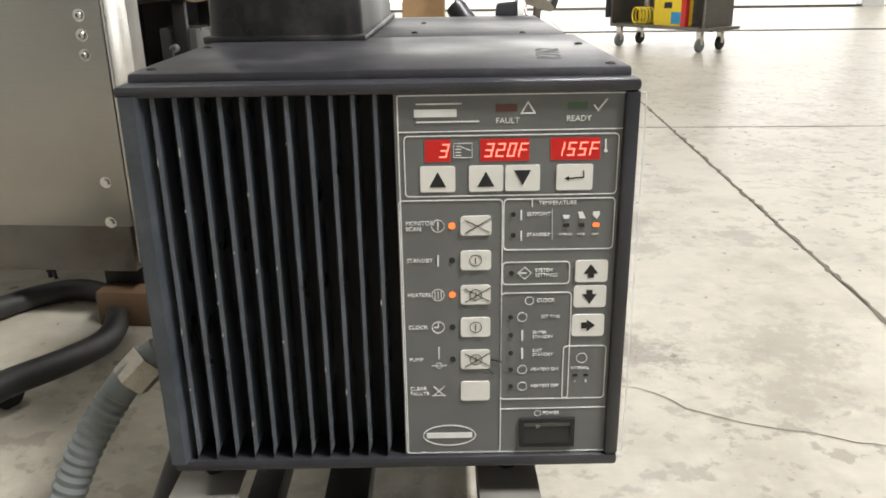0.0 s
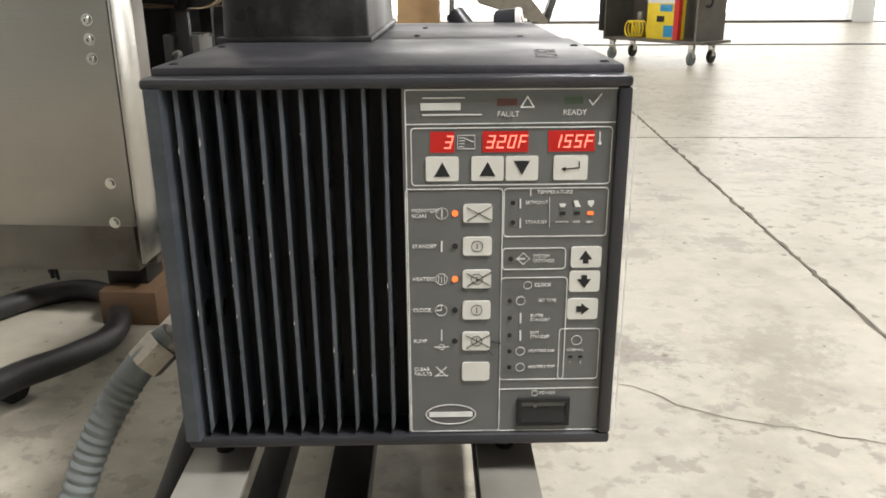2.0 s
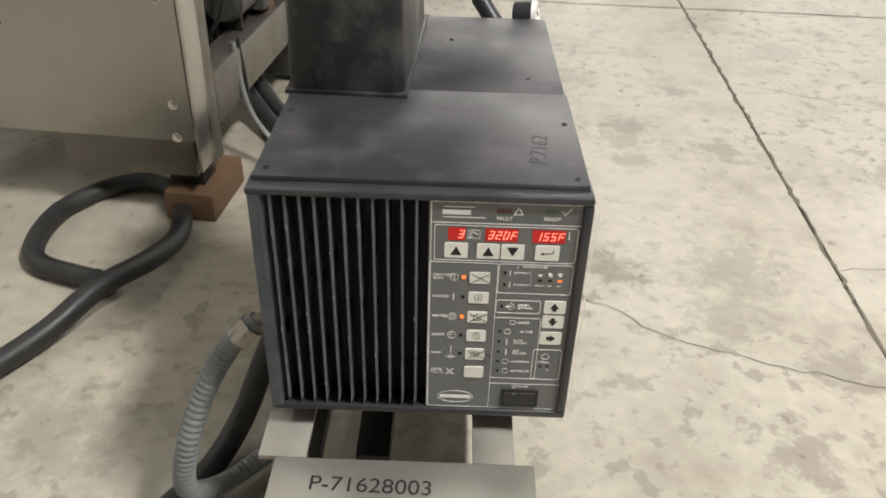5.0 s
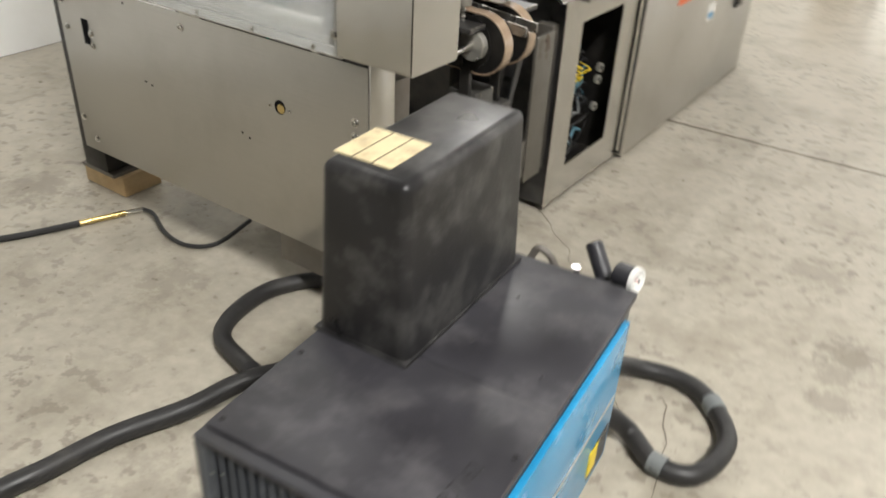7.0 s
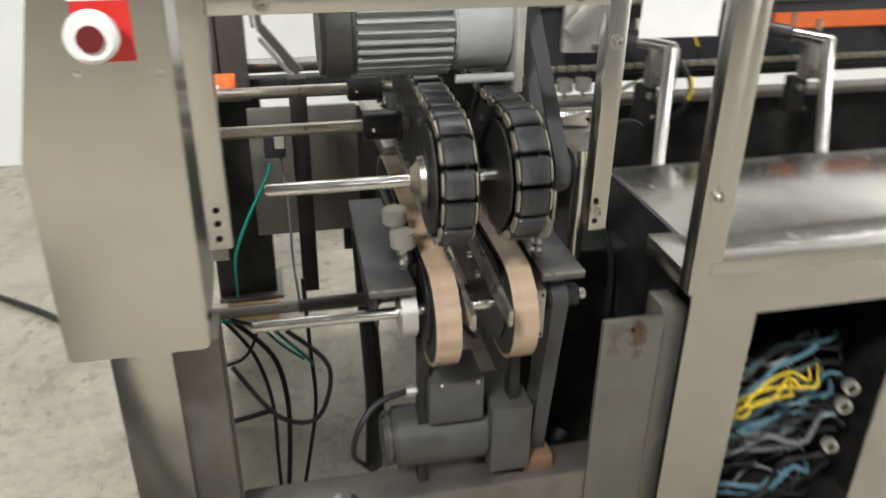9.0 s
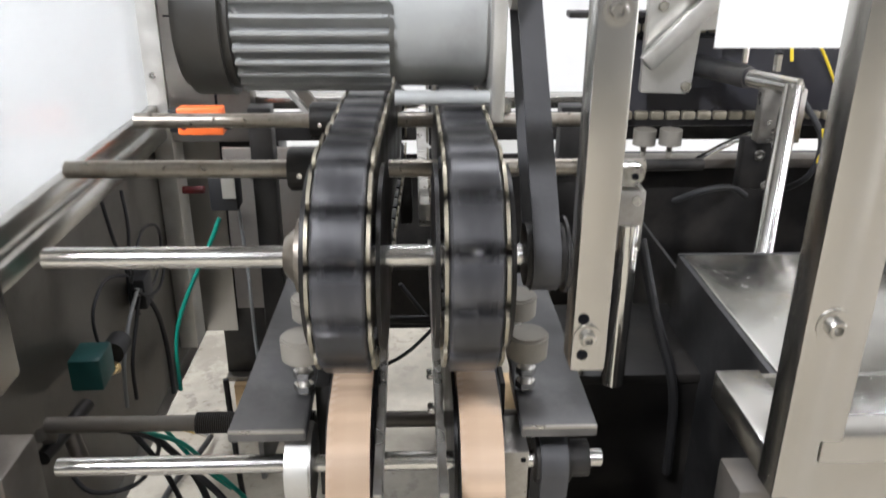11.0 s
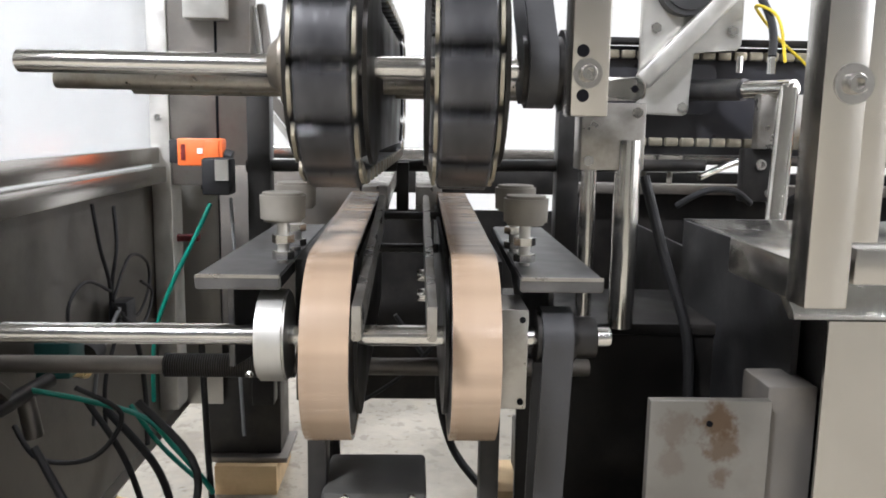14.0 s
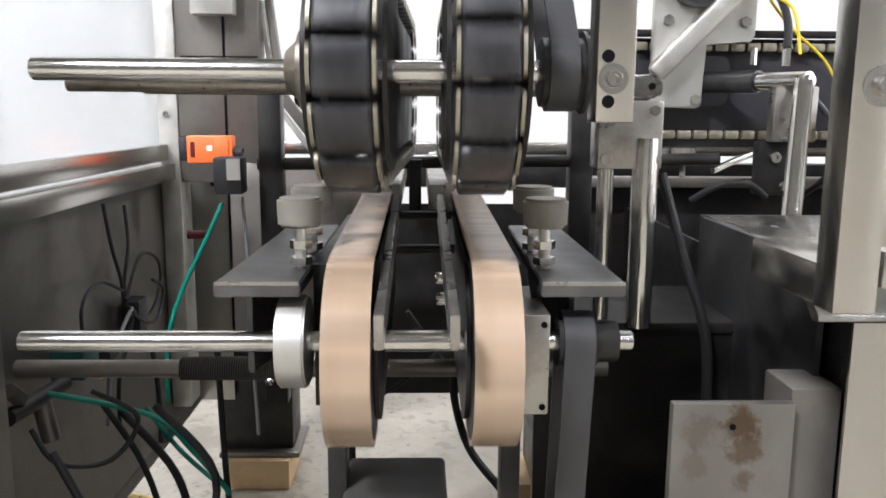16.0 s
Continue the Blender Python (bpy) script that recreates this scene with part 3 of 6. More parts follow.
# feet
for _x, _y in ((-hw + 0.035, 0.05), (hw - 0.03, 0.05), (-hw + 0.035, D - 0.06), (hw - 0.03, D - 0.06)):
    _b = cyl((_x, _y, -0.018), (_x, _y, 0.004), 0.007, None, 12)
    cyl((_x - 0.02, _y, -0.010), (_x + 0.012, _y, -0.010), 0.008, _b, 12)
    mpart("foot", _b, BLACK_STEEL)

# hopper tower, tapering upward, with a rounded top
hop = thing("glue_hopper", (-0.205, 1.146, 0.717), 1.0, "tall scuffed black plastic hopper with cream stickers on top", "hopper")


def tapered(x0, x1, y0, y1, z0, z1, inset, r):
    bm = box(x0, x1, y0, y1, z0, z1)
    c = Vector(((x0 + x1) / 2, (y0 + y1) / 2, 0))
    for v in bm.verts:
        if v.co.z > (z0 + z1) / 2:
            v.co.x += inset * (1 if v.co.x < c.x else -1)
            v.co.y += inset * (1 if v.co.y < c.y else -1)
    top = [e for e in bm.edges if max(v.co.z for v in e.verts) > z1 - 1e-4]
    bmesh.ops.bevel(bm, geom=top, offset=r, segments=5, affect="EDGES", profile=0.5)
    return bm


hb = part("tower", tapered(-0.089, 0.089, -0.195, 0.195, 0, 0.312, 0.010, 0.018), HOPPER, hop, local=True)
for _k in range(3):
    part("sticker", box(-0.079 + 0.0365 * _k, -0.0458 + 0.0365 * _k, -0.152, -0.042, 0.3122, 0.3132), CREAM, hop, "aged cream paper sticker", True)
part("base_lip", box(-0.093, 0.093, -0.199, 0.199, -0.002, 0.006, 0.002), HOPPER, hop, local=True)

# keypad: an artwork grid (a to the right, b down) laid on the panel's metres
PW, PH = 0.189, 0.346
PX0, PZ1 = 0.0145, H - 0.011


def K(a, b):
    p = (b - 162) / 595
    v = p / (1.144 - 0.144 * p)
    l, r = 719 + 16 * p, 1092 - 31 * p
    return PX0 + PW * (a - l) / (r - l), PZ1 - PH * v


FACE = 0.005
panel = mpart("keypad", prism(rounded(PW + 0.006, PH + 0.006, 0.003, PX0 + PW / 2, PZ1 - PH / 2), "y", FACE, FACE + 0.02), PANEL_GREY, None, "grey membrane keypad with white print")
ART = BASE[mel.name]


def line(a0, b0, a1, b1, w=0.0009, m=INK, name="printed_line", lift=0.0005):
    (x0, z0), (x1, z1) = K(a0, b0), K(a1, b1)
    d = Vector((x1 - x0, 0, z1 - z0))
    n = d.length
    t = Matrix.Translation((x0, FACE - lift, z0)) @ Matrix.Rotation(-math.atan2(d.z, d.x), 4, "Y")
    return mpart(name, box(-w / 2, n + w / 2, -0.0002, 0.0002, -w / 2, w / 2, 0, None, 1, t), m, panel)


def outline(a0, b0, a1, b1, w=0.0009, r=0.004, name="printed_frame"):
    (x0, z1), (x1, z0) = K(a0, b0), K(a1, b1)
    cx, cz = (x0 + x1) / 2, (z0 + z1) / 2
    mpart(name, ring(rounded(x1 - x0, z1 - z0, r, cx, cz), rounded(x1 - x0 - 2 * w, z1 - z0 - 2 * w, max(r - w, 0.0004), cx, cz), "y", FACE - 0.0007, FACE - 0.0003), INK, panel)


def key(a0, b0, a1, b1, r=0.002):
    (x0, z1), (x1, z0) = K(a0, b0), K(a1, b1)
    return mpart("key", prism(rounded(x1 - x0, z1 - z0, r, (x0 + x1) / 2, (z0 + z1) / 2), "y", FACE - 0.0012, FACE), KEY_WHITE, panel, "white membrane key")


def shape(pts, m=BLACK_INK, lift=0.0016, name="symbol"):
    q = [K(*p) for p in pts]
    return mpart(name, prism(q, "y", FACE - lift, FACE - lift + 0.0004), m, panel)


def spot(a, b, r, m, name, lift=0.0009):
    x, z = K(a, b)
    return mpart(name, cyl((x, FACE - lift, z), (x, FACE, z), r, None, 14), m, panel)


def circle(a, b, r, w=0.0005):
    x, z = K(a, b)
    o = [(x + r * math.cos(radians(18 * k)), z + r * math.sin(radians(18 * k))) for k in range(20)]
    i = [(x + (r - w) * math.cos(radians(18 * k)), z + (r - w) * math.sin(radians(18 * k))) for k in range(20)]
    mpart("printed_circle", ring(o, i, "y", FACE - 0.0007, FACE - 0.0003), INK, panel)


def word(text, a, b, size, m=INK):
    x, z = K(a, b)
    words(text, size, ART @ Matrix.Translation((x, FACE - 0.0004, z)) @ pose(0, 0, 0, 90), panel, m)


outline(718, 163, 1092, 757, 0.0010, 0.0025)
line(722, 223, 1088, 222)
outline(729, 229, 1078, 329)
# brand block: two rules and a plain bar
line(751, 178, 823, 178, 0.0012)
line(751, 207, 852, 207, 0.0012)
line(753, 193, 810, 193, 0.0065, INK, "brand_bar")
shape([(880, 180), (915, 180), (915, 192), (880, 192)], RED_LENS, 0.0006, "indicator_window")
shape([(997, 178), (1030, 178), (1030, 190), (997, 190)], GREEN_LENS, 0.0006, "indicator_window")
for _a, _b in (((933, 177), (922, 195)), ((922, 195), (944, 195)), ((944, 195), (933, 177))):
    line(*_a, *_b, 0.0012)
line(1041, 184, 1047, 192, 0.0012)
line(1047, 192, 1062, 174, 0.0012)
word("FAULT", 880, 207, 0.0068)
word("READY", 995, 205, 0.0068)
# displays
SEG = {"0": "abcdef", "1": "bc", "2": "abged", "3": "abgcd", "5": "afgcd", "F": "afge", "-": "g", "8": "abcdefg"}
for _a0, _a1, _txt in ((764, 806, " 3"), (855, 935, "320F"), (970, 1051, "155F")):
    shape([(_a0, 236), (_a1, 236), (_a1, 272), (_a0, 272)], DISPLAY, 0.0006, "display")
    _n = len(_txt)
    for _i, _c in enumerate(_txt):
        _ca = _a1 - 10 - (_n - 1 - _i) * 18.5
        _w, _t, _m, _b = 5.0, 244, 254, 264
        _ends = {"a": (-_w + 3, _t, _w + 3, _t), "g": (-_w, _m, _w, _m), "d": (-_w - 2, _b, _w - 2, _b), "f": (-_w + 2.5, _t, -_w + 0.5, _m), "b": (_w + 2.5, _t, _w + 0.5, _m),
                 "e": (-_w - 0.5, _m, -_w - 2.5, _b), "c": (_w - 0.5, _m, _w - 2.5, _b)}
        for _s in SEG.get(_c, ""):
            _e = _ends[_s]
            line(_ca + _e[0], _e[1], _ca + _e[2], _e[3], 0.0011, SEGMENT, "segment", 0.0009)
outline(811, 242, 842, 266, 0.0004, 0.0008)
for _k in range(4):
    line(815, 247 + 5 * _k, 823, 247 + 5 * _k, 0.0006)
line(824, 248, 839, 254, 0.0006)
line(1060, 240, 1060, 256, 0.0013)
spot(1060, 258, 0.0016, INK, "printed_dot", 0.0006)
for _a0, _a1, _k in ((756, 814, "u"), (836, 892, "u"), (896, 952, "d"), (980, 1038, "e")):
    key(_a0, 279, _a1, 321)
    _c = (_a0 + _a1) / 2
    if _k == "u":
        shape([(_c - 14, 313), (_c + 14, 313), (_c, 288)])
    elif _k == "d":
        shape([(_c - 14, 287), (_c + 14, 287), (_c, 312)])
    else:
        line(_c - 14, 302, _c + 15, 300, 0.0009, BLACK_INK, "symbol", 0.0015)
        line(_c + 15, 300, _c + 15, 290, 0.0009, BLACK_INK, "symbol", 0.0015)
        shape([(_c - 17, 302), (_c - 9, 298), (_c - 9, 306)])
# left column of keys
outline(720, 334, 888, 757, 0.0009, 0.004)
ROWS = (("MONITOR/\nSCAN", 377, "t", True), ("STANDBY", 434, "", False), ("HEATERS", 491, "h", True), ("CLOCK", 545, "c", False), ("PUMP", 599, "p", False), ("CLEAR\nFAULTS", 652, "", False))
for _txt, _b, _sym, _lit in ROWS:
    _o = (_b - 377) / 275
    word(_txt, 732 + 6 * _o, _b, 0.0052)
    key(822, _b - 16, 873 - 3 * _o, _b + 16, 0.003)
    if _b < 640:
        spot(808 + 1 * _o, _b, 0.0028, LED if _lit else DARK_LENS, "indicator_lamp")
    if _sym in ("t", "h", "c"):
        circle(785, _b, 0.0058)
    if _sym == "t":
        line(785, _b - 6, 785, _b + 6, 0.0012)
    if _sym == "h":
        for _k in (-5, 0, 5):
            line(785 + _k, _b - 5, 785 + _k, _b + 5, 0.0007)
    if _sym == "c":
        line(785, _b, 785, _b - 9, 0.0007)
        line(785, _b, 778, _b, 0.0007)
    if _sym == "p":
        line(786, _b - 20, 786, _b - 2, 0.0012)
        line(774, _b + 10, 798, _b + 10, 0.0008)
        circle(786, _b + 10, 0.003)
    if _b == 434:
        line(785, _b - 8, 785, _b + 8, 0.0016)
    if _b == 652:
        line(777, _b - 8, 795, _b + 8, 0.0008)
        line(795, _b - 8, 777, _b + 8, 0.0008)
        line(775, _b + 7, 797, _b + 7, 0.0007)
    if _b in (434, 545, 491, 599):
        x, z = K(847, _b)
        _o2 = [(x + 0.0055 * math.cos(radians(18 * k)), z + 0.0055 * math.sin(radians(18 * k))) for k in range(20)]
        _i2 = [(x + 0.0050 * math.cos(radians(18 * k)), z + 0.0050 * math.sin(radians(18 * k))) for k in range(20)]
        mpart("symbol", ring(_o2, _i2, "y", FACE - 0.0016, FACE - 0.0012), BLACK_INK, panel)
        line(847, _b - 4, 847, _b + 4, 0.0008, BLACK_INK, "symbol", 0.0015)
    if _b in (377, 491, 599):
        line(830, _b + 12, 872, _b - 12, 0.0007, BLACK_INK, "pen_stroke", 0.0016)
        line(829, _b - 10, 870, _b + 11, 0.0006, BLACK_INK, "pen_stroke", 0.0016)
line(862, 610, 876, 624, 0.0006, BLACK_INK, "pen_stroke", 0.0009)
line(873, 600, 889, 604, 0.0013, BLACK_INK, "pen_stroke", 0.0010)
# right blocks
outline(893, 334, 1073, 419)
word("TEMPERATURE", 951, 342, 0.0050)
line(940, 337, 940, 347, 0.0010)
for _txt, _b in (("SETPOINT", 360), ("STANDBY", 394)):
    spot(909, _b, 0.0022, DARK_LENS, "indicator_lamp")
    line(922, _b - 6, 922, _b + 8, 0.0013)
    word(_txt, 931, _b, 0.0046)
line(973, 352, 973, 402, 0.0004)
for _a, _txt, _lit in ((996, "INTERNAL", False), (1021, "HOSE", False), (1045, "GUN", True)):
    shape([(_a - 5, 376), (_a + 5, 376), (_a + 5, 382), (_a - 5, 382)], LED if _lit else DARK_LENS, 0.0007, "indicator_lamp")
    word(_txt, _a - (12 if _a < 1000 else 7), 394, 0.0026)
for _q in ([(990, 362), (1002, 362), (1000, 368), (992, 368)], [(1015, 357), (1023, 357), (1028, 368), (1018, 368)], [(1040, 357), (1051, 357), (1051, 363), (1046, 369), (1040, 363)]):
    shape(_q, INK, 0.0007, "printed_symbol")
outline(891, 438, 1002, 476)
spot(906, 457, 0.0024, DARK_LENS, "indicator_lamp")
for _a, _b in (((917, 457), (928, 447)), ((928, 447), (939, 457)), ((939, 457), (928, 467)), ((928, 467), (917, 457))):
    line(*_a, *_b, 0.0006)
line(917, 457, 930, 457, 0.0013)
word("SYSTEM\nSETTINGS", 945, 457, 0.0046)
for _b, _k in ((455, "u"), (497, "d"), (545, "r")):
    key(1012 - (_b - 455) * 0.06, _b - 18, 1064 - (_b - 455) * 0.06, _b + 18, 0.003)
    _c = 1037 - (_b - 455) * 0.05
    if _k == "u":
        shape([(_c - 12, _b + 4), (_c + 12, _b + 4), (_c, _b - 12)])
        shape([(_c - 5, _b + 11), (_c + 5, _b + 11), (_c + 5, _b + 4), (_c - 5, _b + 4)])
    elif _k == "d":
        shape([(_c - 12, _b - 4), (_c + 12, _b - 4), (_c, _b + 12)])
        shape([(_c - 5, _b - 11), (_c + 5, _b - 11), (_c + 5, _b - 4), (_c - 5, _b - 4)])
    else:
        shape([(_c - 2, _b - 10), (_c + 12, _b), (_c - 2, _b + 10)])
        shape([(_c - 11, _b - 5), (_c - 2, _b - 5), (_c - 2, _b + 5), (_c - 11, _b + 5)])
outline(889, 489, 1000, 668)
circle(936, 503, 0.0040)
word("CLOCK", 948, 503, 0.0048)
for _txt, _b in (("SET TIME", 530), ("ENTER\nSTANDBY", 560), ("EXIT\nSTANDBY", 590), ("HEATERS ON", 618), ("HEATERS OFF", 646)):
    spot(905, _b, 0.0022, DARK_LENS, "indicator_lamp")
    if _b in (530, 618, 646):
        circle(924, _b, 0.0046)
    else:
        line(924, _b - 7, 924, _b + 8, 0.0018)
    word(_txt, 955 if _b == 530 else (938 if _b > 600 else 941), _b, 0.0043)
outline(992, 579, 1060, 668)
circle(1023, 600, 0.0052)
word("INTERVAL", 1005, 617, 0.0038)
for _a, _t in ((1012, "1"), (1030, "2")):
    shape([(_a - 4, 627), (_a + 4, 627), (_a + 4, 631), (_a - 4, 631)], DARK_LENS, 0.0006, "indicator_lamp")
    word(_t, _a - 2, 639, 0.0038)
line(889, 684, 1062, 683)
# maker's oval, plain
_x, _z = K(803, 727)
_o = [(_x + 0.0255 * math.cos(radians(10 * k)), _z + 0.0115 * math.sin(radians(10 * k))) for k in range(36)]
_i = [(_x + 0.0246 * math.cos(radians(10 * k)), _z + 0.0106 * math.sin(radians(10 * k))) for k in range(36)]
mpart("maker_oval", ring(_o, _i, "y", FACE - 0.0007, FACE - 0.0003), INK, panel)
line(770, 727, 836, 727, 0.0058, INK, "brand_bar")
circle(950, 692, 0.0032)
word("POWER", 958, 692, 0.0046)
(_x0, _z1), (_x1, _z0) = K(920, 700), K(1010, 747)
mpart("switch_frame", frame_plate("y", FACE - 0.003, FACE, _x0, _x1, _z0, _z1, _x0 + 0.004, _x1 - 0.004, _z0 + 0.005, _z1 - 0.004), BLACK_INK, panel)
mpart("power_switch", prism([(FACE - 0.004, _z0 + 0.005), (FACE - 0.001, (_z0 + _z1) / 2), (FACE + 0.001, _z1 - 0.004), (FACE + 0.004, _z1 - 0.004), (FACE + 0.004, _z0 + 0.005)], "x", _x0 + 0.004, _x1 - 0.004), DARK_LENS, panel, "glossy black rocker switch")
word("O", 948, 715, 0.004)

# ---- melter stand, a welded flat-steel frame on legs ----
BARE = mat("bare_grey_steel", (0.30, 0.285, 0.255), 0.45, 0.6, 0.15, 10, 0.1, 80, dark=(0.25, 0.23, 0.19), dscale=6, damount=0.5)
stand = thing("steel_stand", (-0.092, 1.03, 0), MYAW, "bare steel floor stand with handwritten number on its front plate", "stand")


def spart(name, bm, material, label=""):
    return part(name, bm, material, stand, label, True)


# own axes: x across, y to the rear, the floor at 0; the deck lies right under the melter's feet
SZ = 0.303
for _x0, _x1 in ((-0.215, -0.146), (0.094, 0.155)):
    spart("rail", box(_x0, _x1, -0.415, 0.30, SZ - 0.008, SZ, 0.001), BARE)
spart("front_plate", box(-0.190, 0.182, -0.50, -0.4152, SZ - 0.0065, SZ - 0.0005, 0.001), BARE, "bare steel front plate with black marker writing")
spart("front_lip", box(-0.190, 0.182, -0.505, -0.5005, SZ - 0.05, SZ - 0.0005, 0.001), BARE)
spart("cross_bar", box(-0.146, 0.094, 0.24, 0.30, SZ - 0.03, SZ - 0.004), BARE)
spart("centre_bar", box(-0.098, -0.040, -0.26, 0.30, 0.10, 0.14, 0.002), BLACK_STEEL)
spart("under_pan", box(-0.146, 0.094, -0.20, 0.24, SZ - 0.03, SZ - 0.022, 0.002), BLACK_STEEL, "dark pan under the melter")
for _x in (-0.18, 0.125):
    for _y in (-0.36, 0.26):
        spart("leg", box(_x - 0.02, _x + 0.02, _y - 0.02, _y + 0.02, 0.0, SZ - 0.008), BLACK_STEEL)
    spart("foot_bar", box(_x - 0.02, _x + 0.02, -0.34, 0.24, 0.10, 0.14, 0.002), BLACK_STEEL)
    for _y in (-0.24, 0.22):
        spart("spacer", box(_x - 0.014, _x + 0.014, _y - 0.02, _y + 0.02, SZ, 0.339), BLACK_STEEL)
    spart("bolt", bolt((_x, -0.30, SZ), (0, 0, 1), 0.006, 0.006, 0.010, False), BLACK_STEEL)
words("P-71628003", 0.036, BASE[stand.name] @ pose(-0.135, -0.462, SZ + 0.0001, 0, 0, -1), stand, BLACK_INK, "handwritten_number", depth=0.0002)

XF = Matrix.Translation((-0.72, 2.30, 0)) @ Matrix.Rotation(radians(-2.3), 4, "Z") @ Matrix.Translation((0.72, -2.30, 0))

# ---- packaging machine: frame, guards, cabinets ----
guard = thing("machine_guard", (-1.45, 1.70, 0.26), 0, "grey sheet steel end guard with bolts and hazy upper window", "machine guard")
GX0, GX1, GY = -2.085, -0.730, 1.692
part("lower_panel", box(GX0, GX1, GY, GY + 0.003, 0.25, 0.862, 0.001), PANEL_STEEL, guard)
part("flange", box(GX0, GX0 + 0.003, GY + 0.003, GY + 0.12, 0.25, 0.862), PANEL_STEEL, guard)
part("flange", box(GX0, GX1, GY + 0.003, GY + 0.03, 0.25, 0.253), PANEL_STEEL, guard)
for _p in ((-1.053, 0.674),):
    part("hole_plug", cyl((_p[0], GY - 0.0015, _p[1]), (_p[0], GY + 0.001, _p[1]), 0.021, None, 24), VOID, guard)
    part("hole_ring", cyl((_p[0] + 0.004, GY - 0.002, _p[1] - 0.003), (_p[0] + 0.004, GY + 0.004, _p[1] - 0.003), 0.014, None, 20), BRASS, guard)
    for _d in (-0.038, 0.038):
        part("screw", bolt((_p[0] + _d, GY, _p[1] - 0.002), (0, -1, 0), 0.006, 0.004), CHROME, guard)
part("slot", box(-1.965, -1.93, GY - 0.0015, GY + 0.001, 0.66, 0.745), VOID, guard)
for _x, _z in ((-2.06, 0.79), (-2.05, 0.70), (-2.06, 0.37), (-0.775, 0.352), (-0.778, 0.260), (-1.92, 0.70), (-1.92, 0.66), (-1.45, 0.82), (-0.775, 0.705), (-0.775, 0.665), (-0.775, 0.625), (-2.0, 0.30)):
    part("bolt", bolt((_x, GY, _z), (0, -1, 0), 0.0085, 0.006, 0.013, _z > 0.5), CHROME, guard)
for _x, _z in ((-1.66, 0.60), (-1.63, 0.595), (-1.22, 0.55), (-1.19, 0.54), (-1.72, 0.84)):
    part("hole", cyl((_x, GY - 0.001, _z), (_x, GY + 0.001, _z), 0.004, None, 10), VOID, guard)
# upper framed clear window
part("window_frame", frame_plate("y", GY - 0.004, GY + 0.004, GX0, -0.812, 0.868, 1.62, GX0 + 0.03, -0.838, 0.895, 1.60), PANEL_STEEL, guard, "bolted stainless window frame")
_cl = part("window_pane", box(GX0 + 0.004, -0.818, GY - 0.0085, GY - 0.0045, 0.874, 1.61), CLEAR, guard, "hazy scratched polycarbonate pane")
_cl.visible_shadow = False
for _k in range(6):
    part("bolt", bolt((-2.03 + 0.225 * _k, GY - 0.0087, 0.885), (0, -1, 0), 0.007, 0.005), CHROME, guard)
for _k in range(4):
    part("bolt", bolt((-0.832, GY - 0.0087, 0.93 + 0.17 * _k), (0, -1, 0), 0.008, 0.006, 0.012), CHROME, guard)
# added sheet that puts the guard's inner shade into its colour
part("liner", box(GX0 + 0.01, GX1 - 0.01, GY + 0.0035, GY + 0.007, 0.254, 0.86), LINER, guard, "brown oily inner face, coloured darker for the shade inside")
part("grip_hole", cyl((-1.185, GY - 0.0095, 1.047), (-1.185, GY - 0.0085, 1.047), 0.028, None, 24), VOID, guard)
part("seal", tube([(-0.815, GY - 0.008, 1.6), (-0.813, GY - 0.009, 1.2), (-0.814, GY - 0.008, 0.88)], 0.005, None, 8, 4), BLACK_INK, guard, "black rubber edge seal")
part("inner_rail", box(-1.95, -0.9, GY + 0.010, GY + 0.045, 0.868, 0.905, 0.002), STEEL, guard, "worn steel rail inside the guard")
part("inner_rail", box(-1.95, -0.9, GY + 0.010, GY + 0.03, 0.912, 0.95, 0.002), STEEL, guard)

ctrl = thing("control_box", (-0.72, 1.77, 0.88), 0, "stainless operator box with white-rimmed stop button", "control box")
part("box_body", prism([(1.670, 0.884), (1.674, 0.878), (1.862, 0.878), (1.868, 0.884), (1.872, 1.62), (1.77, 1.62), (1.672, 1.19)], "x", -0.815, -0.578, None, 0.003), STEEL, ctrl)
_sb = part("stop_button", cyl((-0.577, 1.787, 1.346), (-0.562, 1.787, 1.346), 0.026, None, 28), RED, ctrl)
part("button_plate", box(-0.578, -0.575, 1.764, 1.830, 1.311, 1.383), RED, _sb, "red backing plate")
part("name_plate", box(-0.578, -0.5755, 1.762, 1.832, 1.3835, 1.403), PAPER, _sb, "white engraved plate")
part("lettering_bar", box(-0.5755, -0.575, 1.774, 1.819, 1.391, 1.396), BLACK_INK, _sb)
part("button_collar", cyl((-0.562, 1.787, 1.346), (-0.542, 1.787, 1.346), 0.032, None, 32, 0.030, 0.004), WHITE_PLASTIC, _sb, "round white collar")
part("button_cap", cyl((-0.543, 1.787, 1.346), (-0.5385, 1.787, 1.346), 0.0155, None, 24), DARK_RED, _sb, "dark red push cap")
for _y, _z in ((1.735, 1.385), (1.84, 1.39), (1.752, 1.285), (1.85, 1.285)):
    part("screw", bolt((-0.578, _y + 0.004, _z + 0.01), (1, 0, 0), 0.006, 0.003), CHROME, ctrl)

mach = thing("packaging_machine", (-0.9, 2.2, 0.085), 0, "worn steel base and uprights of a packaging machine", "machine")
part("corner_flange", box(-0.727, -0.720, 1.692, 1.79, 0.16, 0.876, 0.001), STEEL, mach)
part("column", box(-0.815, -0.728, 1.775, 1.868, 0.13, 0.80, 0.004), WORN_STEEL, mach)
part("lower_beam", box(-0.82, -0.727, 1.8685, 2.70, 0.225, 0.375, 0.004), WORN_STEEL, mach)
part("column", box(-0.734, -0.722, 2.568, 2.692, 0.20, 0.746, 0.0015), STAINED, mach, "pale upright plate with a brown rust stain")
